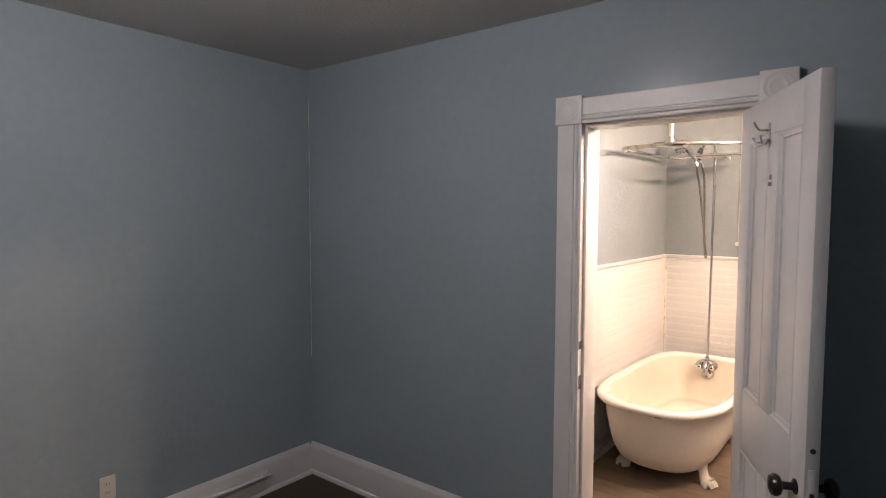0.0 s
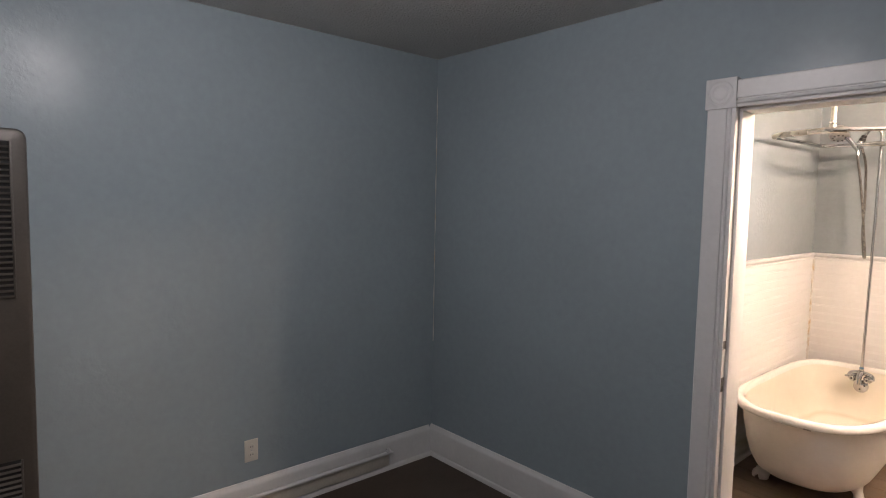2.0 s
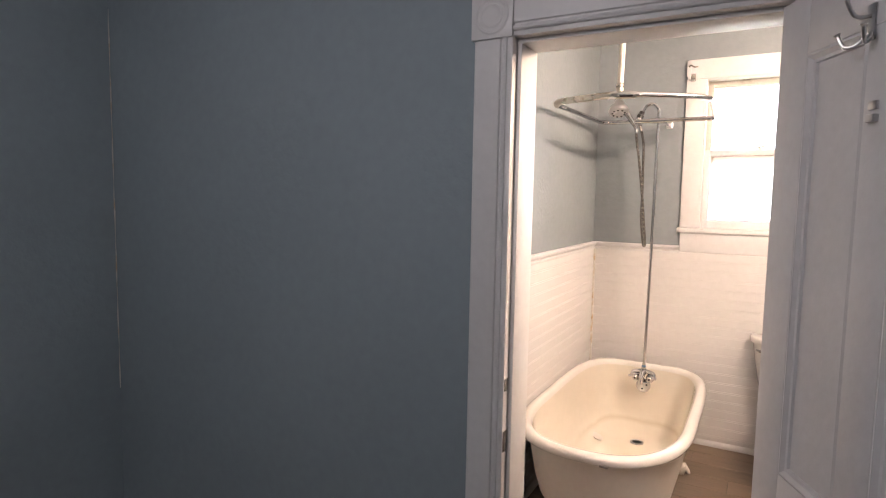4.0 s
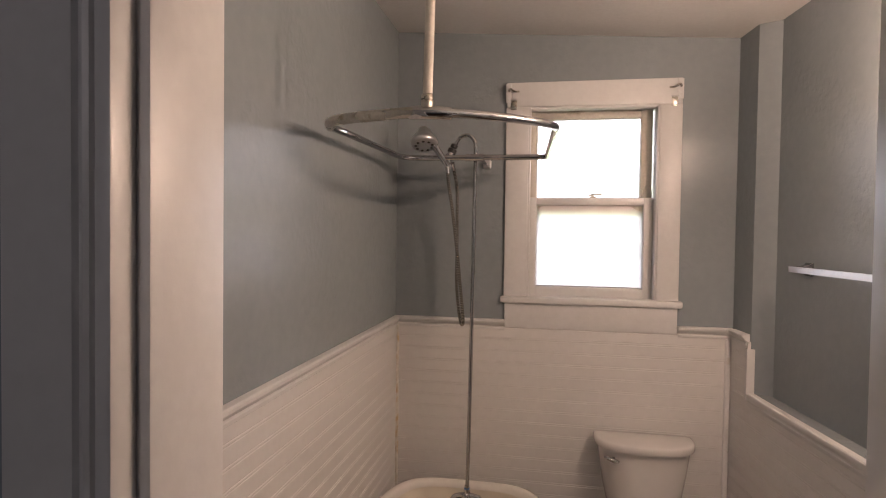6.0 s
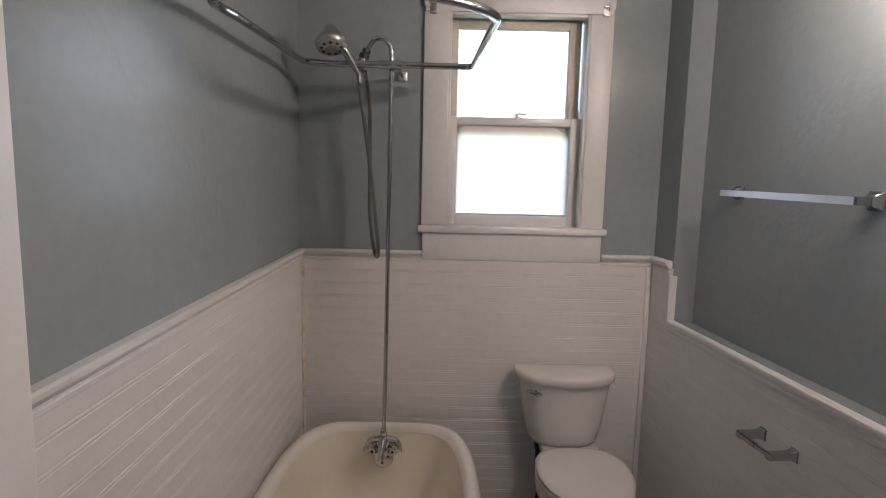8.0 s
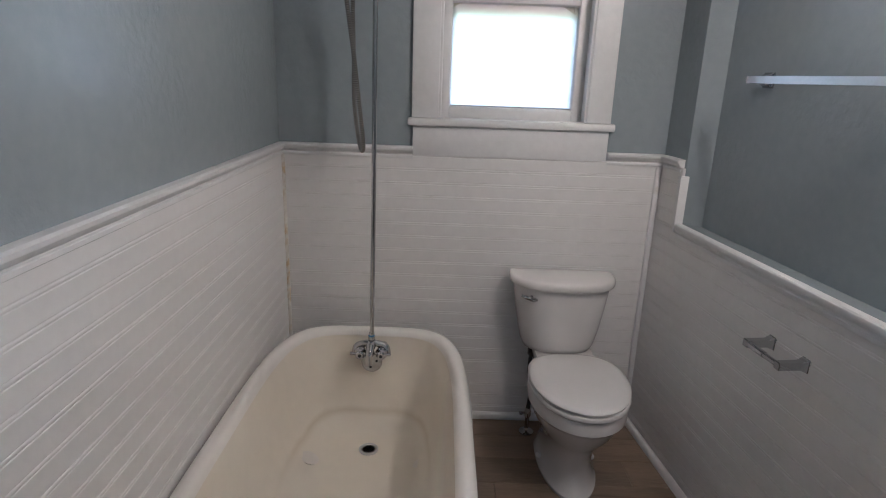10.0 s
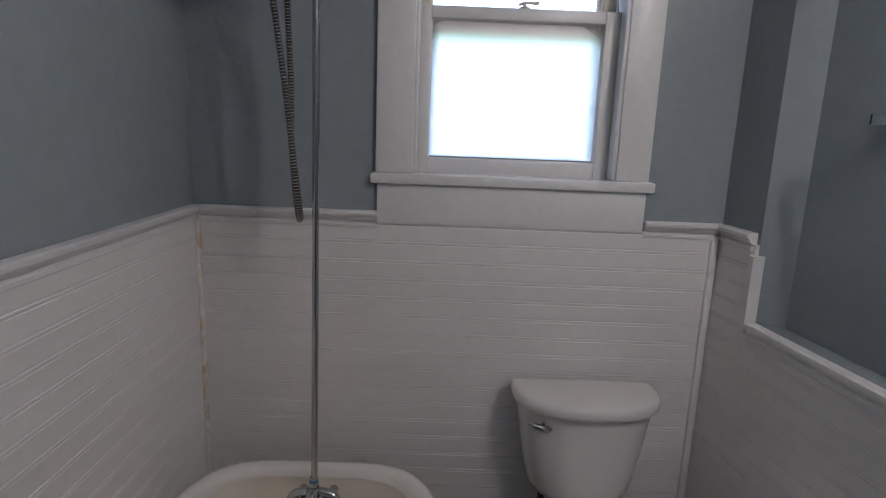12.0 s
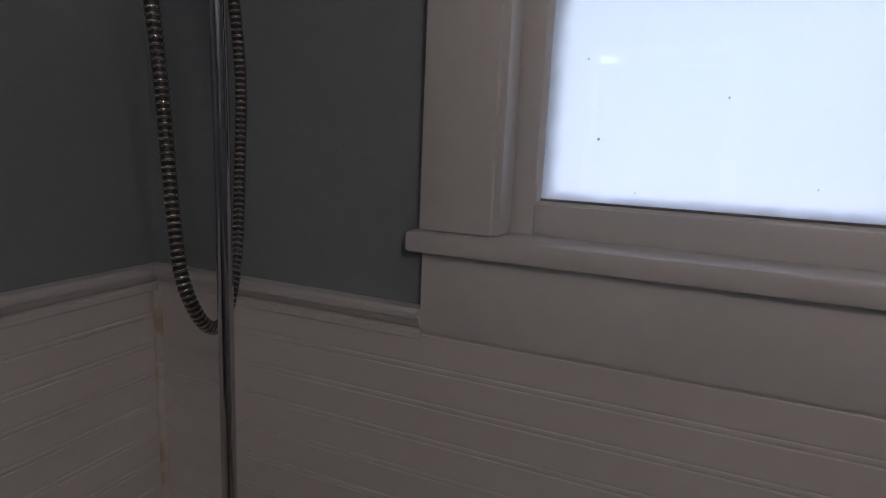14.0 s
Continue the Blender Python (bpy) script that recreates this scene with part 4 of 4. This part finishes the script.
    part("clamp", tube(bmesh.new(), [(-0.94, 4.369, R), (-0.865, 4.371, R)], 0.0155, 14), CHROME, rg)
    part("clamp_arm", tube(bmesh.new(), [(-0.902, 4.37, R), (-0.902, 4.402, R)], 0.012, 12), CHROME, rg)
    part("wall_rod", tube(bmesh.new(), [(-0.885, 4.372, R), (-0.88, WIN_Y - 0.012, 2.062)], 0.007, 10), CHROME, t)
    part("wall_flange", boxed(-0.9, -0.862, WIN_Y - 0.018, WIN_Y, 2.046, 2.084, bevel=0.007, seg=3), STEEL, t, "small metal wall flange")
    zc = bath_ceil(-0.9)
    part("ceiling_pipe", tube(bmesh.new(), [(-0.909, 3.447, R + 0.004), (-0.903, 3.446, R + 0.3), (-0.9, 3.445, zc)], 0.0125, 14), PIPEW, t, "stained cream support pipe", 60)
    part("pipe_socket", lathe(bmesh.new(), [(0.016, 0), (0.016, 0.03), (0.0135, 0.036)], Matrix.Translation((-0.909, 3.447, R + 0.004)), 16), WORN, t)
    part("ceiling_flange", lathe(bmesh.new(), [(0.04, 0), (0.04, -0.004), (0.018, -0.012), (0.0135, -0.02)], Matrix.Translation((-0.9, 3.445, zc)), 24), PIPEW, t)


shower()

# ---- toilet ----


def dee(cx, hw, yb, yf, z, n=48, pw=2.6, back=9.0, front=0.35):
    """A D-shaped outline: flat at the back, bowed at the front."""
    ym = yb - (yb - yf) * front
    out = []
    for j in range(n):
        a = 2 * math.pi * j / n
        c, s = math.cos(a), math.sin(a)
        e = back if s > 0 else pw
        out.append((cx + hw * math.copysign(abs(c) ** (2 / e), c), ym + ((yb - ym) if s > 0 else (ym - yf)) * math.copysign(abs(s) ** (2 / e), s), z))
    return out


def egg(cx, hw, yb, yf, z, n=44):
    """An oval, blunter at the back."""
    ym = yb - (yb - yf) * 0.42
    out = []
    for j in range(n):
        a = 2 * math.pi * j / n
        c, s = math.cos(a), math.sin(a)
        e = 2.7 if s > 0 else 2.05
        out.append((cx + hw * math.copysign(abs(c) ** (2 / e), c), ym + ((yb - ym) if s > 0 else (ym - yf)) * math.copysign(abs(s) ** (2 / e), s), z))
    return out


def toilet():
    c, cb = -0.18, -0.152
    t = thing("toilet", (cb, 4.4, FLOOR2), "white china two-piece toilet with closed lid", "toilet")
    yb = 4.642
    part("tank", loft(bmesh.new(), [dee(c, hw, yb, yf, z, pw=2.5, front=0.2) for hw, yf, z in ((0.125, 4.5, 0.572), (0.143, 4.48, 0.578), (0.152, 4.47, 0.6), (0.165, 4.462, 0.66), (0.18, 4.456, 0.75), (0.192, 4.452, 0.84), (0.192, 4.452, 0.846))]), CHINA, t, "white china cistern", 50)
    lid = [(0.012, 0.85), (0.002, 0.851), (0.0, 0.855), (0.0, 0.868), (0.0025, 0.8755), (0.007, 0.8795), (0.014, 0.882), (0.03, 0.884), (0.06, 0.886)]
    part("tank_lid", loft(bmesh.new(), [dee(c, 0.209 - e, yb + 0.003 - e, 4.431 + e, z, pw=2.45, front=0.22, back=7.0) for e, z in lid]), CHINA, t, angle=50)
    lx = c - 0.143
    lv = part("flush_lever", lathe(bmesh.new(), [(0.015, 0), (0.015, 0.006), (0.011, 0.012), (0, 0.013)], Matrix.Translation((lx + 0.018, 4.492, 0.81)) @ Matrix.Rotation(radians(90), 4, "X"), 18), CHROME, t, "chrome flush lever")
    part("arm", tube(bmesh.new(), smooth_line([(lx + 0.03, 4.47, 0.806), (lx + 0.012, 4.464, 0.81), (lx - 0.014, 4.464, 0.819), (lx - 0.03, 4.468, 0.824)], 4), [0.007] * 2 + [0.011] * 4 + [0.0095] * 4 + [0.006] * 3, 14, flat=0.8), CHROME, lv, angle=60)
    # bowl with foot
    part("bowl", loft(bmesh.new(), [egg(cb, hw, b, f, z) for hw, b, f, z in ((0.11, 4.57, 4.13, FLOOR2), (0.112, 4.57, 4.128, 0.178), (0.1, 4.56, 4.16, 0.2), (0.093, 4.55, 4.18, 0.25), (0.096, 4.54, 4.178, 0.31), (0.118, 4.52, 4.14, 0.37), (0.15, 4.5, 4.085, 0.43), (0.166, 4.485, 4.06, 0.475), (0.171, 4.48, 4.053, 0.49), (0.176, 4.475, 4.046, 0.494), (0.177, 4.475, 4.045, 0.53), (0.173, 4.475, 4.05, 0.541), (0.16, 4.465, 4.065, 0.545))]), CHINA, t, "white china bowl and foot", 40)
    part("tank_shelf", loft(bmesh.new(), [dee(cb - 0.01, hw, 4.63, yf, z, pw=5) for hw, yf, z in ((0.09, 4.42, 0.45), (0.115, 4.4, 0.53), (0.12, 4.4, 0.56), (0.115, 4.405, 0.573))]), CHINA, t, angle=50)
    part("seat", loft(bmesh.new(), [egg(cb, hw, 4.466, f, z) for hw, f, z in ((0.168, 4.048, 0.547), (0.178, 4.038, 0.551), (0.18, 4.036, 0.559), (0.176, 4.04, 0.566), (0.165, 4.05, 0.567))]), SEATP, t, "white plastic seat", 50)
    part("lid", loft(bmesh.new(), [egg(cb, hw, b, f, z) for hw, b, f, z in ((0.163, 4.462, 4.056, 0.57), (0.176, 4.468, 4.043, 0.572), (0.179, 4.47, 4.04, 0.58), (0.174, 4.466, 4.045, 0.587), (0.155, 4.45, 4.066, 0.5905), (0.09, 4.38, 4.14, 0.593))]), SEATP, t, "closed white plastic lid", 50)
    for s in (-1, 1):
        part("seat_hinge", boxed(cb + s * 0.07 - 0.016, cb + s * 0.07 + 0.016, 4.45, 4.474, 0.566, 0.58, bevel=0.004), SEATP, t)
        part("bolt_cap", lathe(bmesh.new(), [(0.016, 0), (0.016, 0.006), (0.01, 0.014), (0, 0.016)], Matrix.Translation((cb + s * 0.1, 4.36, FLOOR2 + 0.03)), 14), SEATP, t)


toilet()


def supply():
    t = thing("water_supply", (-0.272, 4.57, FLOOR2), "dark flexible water supply line with shut-off valve", "water valve")
    x, y = -0.276, 4.565
    part("escutcheon", lathe(bmesh.new(), [(0.032, 0), (0.031, 0.004), (0.018, 0.01), (0.009, 0.012)], Matrix.Translation((x, y, FLOOR2)), 22), CHROME, t, "chrome floor escutcheon")
    part("stub_pipe", tube(bmesh.new(), [(x, y, FLOOR2), (x, y, FLOOR2 + 0.085)], 0.008, 10), WORN, t)
    v = part("valve_body", tube(bmesh.new(), [(x, y, FLOOR2 + 0.07), (x, y, FLOOR2 + 0.08), (x, y, FLOOR2 + 0.105), (x, y, FLOOR2 + 0.115)], [0.01, 0.014, 0.014, 0.01], 12), WORN, t)
    part("valve_handle", tube(bmesh.new(), [(x - 0.01, y, FLOOR2 + 0.093), (x - 0.03, y - 0.006, FLOOR2 + 0.093), (x - 0.036, y - 0.007, FLOOR2 + 0.093)], [0.005, 0.011, 0.009], 12, flat=0.6), CHROME, v)
    part("flexible_line", tube(bmesh.new(), smooth_line([(x, y, FLOOR2 + 0.115), (x + 0.004, y, 0.36), (x - 0.008, y + 0.002, 0.44), (x - 0.006, y, 0.53)], 6), 0.0085, 10), BLACK, t)
    part("coupling", lathe(bmesh.new(), [(0.013, 0), (0.015, 0.004), (0.015, 0.035), (0.011, 0.04)], Matrix.Translation((x - 0.006, y, 0.53)), 8), KNOB, t)


supply()


# ---- chrome wall fittings on the flared east wall ----
def wall_frame(y, off=0.0):
    """Local axes at the east wall: x out into the room, y along the wall towards the window, z up."""
    o = Vector((-1, -0.115, 0)).normalized()
    a = Vector((-0.115, 1, 0)).normalized()
    m = Matrix.Identity(4)
    m.col[0][:3], m.col[1][:3], m.col[2][:3] = o, a, (0, 0, 1)
    m.translation = Vector((right_x(y) + off, y, 0))
    return m


def post(parent, m, w, h, d, at_z, mat=CHROME):
    """A tapered square post on a bevelled wall plate."""
    rings = []
    for e, x in ((w / 2, 0), (w / 2, 0.006), (w / 2 - 0.006, 0.012), (0.011, 0.03), (0.01, d - 0.012), (0.011, d + 0.008)):
        f = e * h / w if x < 0.02 else 0.011
        rings.append([m @ Vector((x, a, at_z + b)) for a, b in ((-e, -f), (e, -f), (e, f), (-e, f))])
    bm = loft(bmesh.new(), rings)
    edges = [e for e in bm.edges]
    bmesh.ops.bevel(bm, geom=edges, offset=0.0015, segments=1, profile=0.5, affect="EDGES")
    return part("post", bm, mat, parent)


def towel_bar():
    y0, y1, z = 4.225, 3.675, 1.635
    off = RECESS
    m0, m1 = wall_frame(y0, off), wall_frame(y1, off)
    t = thing("towel_bar", tuple(wall_frame((y0 + y1) / 2, off).translation + Vector((0, 0, z - 0.02))), "chrome square towel bar on the grey wall", "towel bar")
    post(t, m0, 0.046, 0.046, 0.062, z)
    post(t, m1, 0.05, 0.05, 0.062, z)
    a, b = m0 @ Vector((0.066, 0.004, z)), m1 @ Vector((0.066, -0.004, z))
    e, o = (b - a).normalized(), (m0.to_3x3() @ Vector((1, 0, 0)))
    sq = [(-0.005, -0.01), (0.005, -0.01), (0.005, 0.01), (-0.005, 0.01)]
    part("bar", loft(bmesh.new(), [[p + o * u + Vector((0, 0, 1)) * v for u, v in sq] for p in (a, b)]), STEEL, t, "flat satin steel bar")


towel_bar()


def paper_holder():
    y0, y1, z = 3.895, 3.762, 0.925
    m0, m1 = wall_frame(y0), wall_frame(y1)
    t = thing("paper_holder", tuple(wall_frame((y0 + y1) / 2).translation + Vector((0, 0, z - 0.02))), "empty chrome toilet paper holder on white beadboard", "paper holder")
    for m in (m0, m1):
        post(t, m, 0.04, 0.052, 0.084, z)
    a, b = m0 @ Vector((0.084, -0.011, z)), m1 @ Vector((0.084, 0.011, z))
    q = a.lerp(b, 0.55)
    r = part("roller", tube(bmesh.new(), [a, q], 0.0095, 14), CHROME, t)
    part("roller_end", tube(bmesh.new(), [q, b], 0.0078, 14), CHROME, r)


paper_holder()


def vanity_light():
    y0 = 3.33
    m = wall_frame(y0, RECESS)
    z = 2.21
    t = thing("wall_light", tuple(m.translation + Vector((0, 0, z - 0.05))), "chrome bar wall light with three small lit bulbs", "wall light")
    part("back_plate", moved(boxed(0, 0.024, -0.28, 0.28, z - 0.055, z + 0.055, bevel=0.008), m), CHROME, t)
    for dy in (-0.19, 0.0, 0.19):
        part("arm", tube(bmesh.new(), [m @ Vector(p) for p in smooth_line([(0.02, dy, z - 0.02), (0.09, dy, z - 0.035), (0.152, dy, z - 0.03), (0.16, dy, z - 0.012)], 5)], 0.007, 12), CHROME, t)
        q = m @ Matrix.Translation((0.16, dy, z - 0.02))
        s = part("socket", lathe(bmesh.new(), [(0.016, 0), (0.02, 0.006), (0.02, 0.024), (0.014, 0.03)], q, 20), CHROME, t)
        prof = [(0.014, 0.03)] + [(0.03 * math.sin(a), 0.058 - 0.03 * math.cos(a)) for a in [0.4 + (math.pi - 0.4) * i / 10 for i in range(11)]]
        part("bulb", lathe(bmesh.new(), prof, q, 20), GLOBE, s, "lit round bulb", 80)


vanity_light()

# ---- bathroom floor planks ----
floor = thing("floor_bath", (-0.5, 3.6, FLOOR2 - 0.006), "brown wood-look plank floor", "floor", kind="structure")
rng = random.Random(4)
y, row = BATH_Y, 0
while y < WIN_Y - 0.01:
    y1 = min(y + 0.15, WIN_Y)
    x = BATH_X - (0.25, 0.65, 0.05, 0.45)[row % 4]
    while x < right_x(y) + 0.02:
        a, b = max(x, BATH_X), min(x + 0.92, right_x(y) + 0.02)
        if b - a > 0.03:
            part("plank", boxed(a + 0.0007, b - 0.0007, y + 0.0007, y1 - 0.0007, FLOOR2 - 0.006, FLOOR2, bevel=0.0012, seg=1), PLANK, floor)
        x += 0.92
    y += 0.15
    row += 1

# ---- beadboard: horizontal boards with a double bead between ----
west = thing("wainscot_west", (BATH_X, 3.6, B0), "white painted horizontal beadboard wainscot", "wainscot", kind="structure")
north = thing("wainscot_north", (-0.5, WIN_Y, B0), "white painted horizontal beadboard wainscot", "wainscot", kind="structure")
east = thing("wainscot_east", (0.3, 3.6, B0), "white painted horizontal beadboard wainscot", "wainscot", kind="structure")


def board(parent, p0, p1, out, z0, z1):
    """One board with a rounded bead along its top edge and a groove beneath it."""
    h = z1 - z0
    d = 0.0018
    prof = [(0, 0), (TH - d, 0), (TH - d, 0.0005), (TH - 0.0005, 0.0012), (TH, 0.0022), (TH, h - 0.0112), (TH - 0.0005, h - 0.0102), (TH - d, h - 0.0095), (TH - d, h - 0.0086),
            (TH - 0.0005, h - 0.0079), (TH, h - 0.0064), (TH, h - 0.0032), (TH - 0.0005, h - 0.0017), (TH - d, h - 0.001), (TH - d, h), (0, h)]
    prof = [(a, b + z0) for a, b in prof]
    part("board", extrude(bmesh.new(), prof, p0, p1, out), BEAD, parent, angle=24)


z = BZ
while z > B0 + 0.004:
    lo = max(z - PITCH, B0)
    board(west, (BATH_X, BATH_Y, 0), (BATH_X, WIN_Y, 0), (1, 0, 0), lo, z)
    board(north, (BATH_X + TH, WIN_Y, 0), (right_x(WIN_Y), WIN_Y, 0), (0, -1, 0), lo, z)
    ye = WIN_Y - TH
    yc = BATH_Y
    if z > LEDGE - 0.012:
        yc = COL_Y
        if lo < LEDGE - 0.02:
            board(east, (right_x(COL_Y), COL_Y, 0), (right_x(BATH_Y), BATH_Y, 0), nx, lo, LEDGE - 0.012)
    board(east, (right_x(ye), ye, 0), (right_x(yc), yc, 0), nx, lo, z)
    z -= PITCH
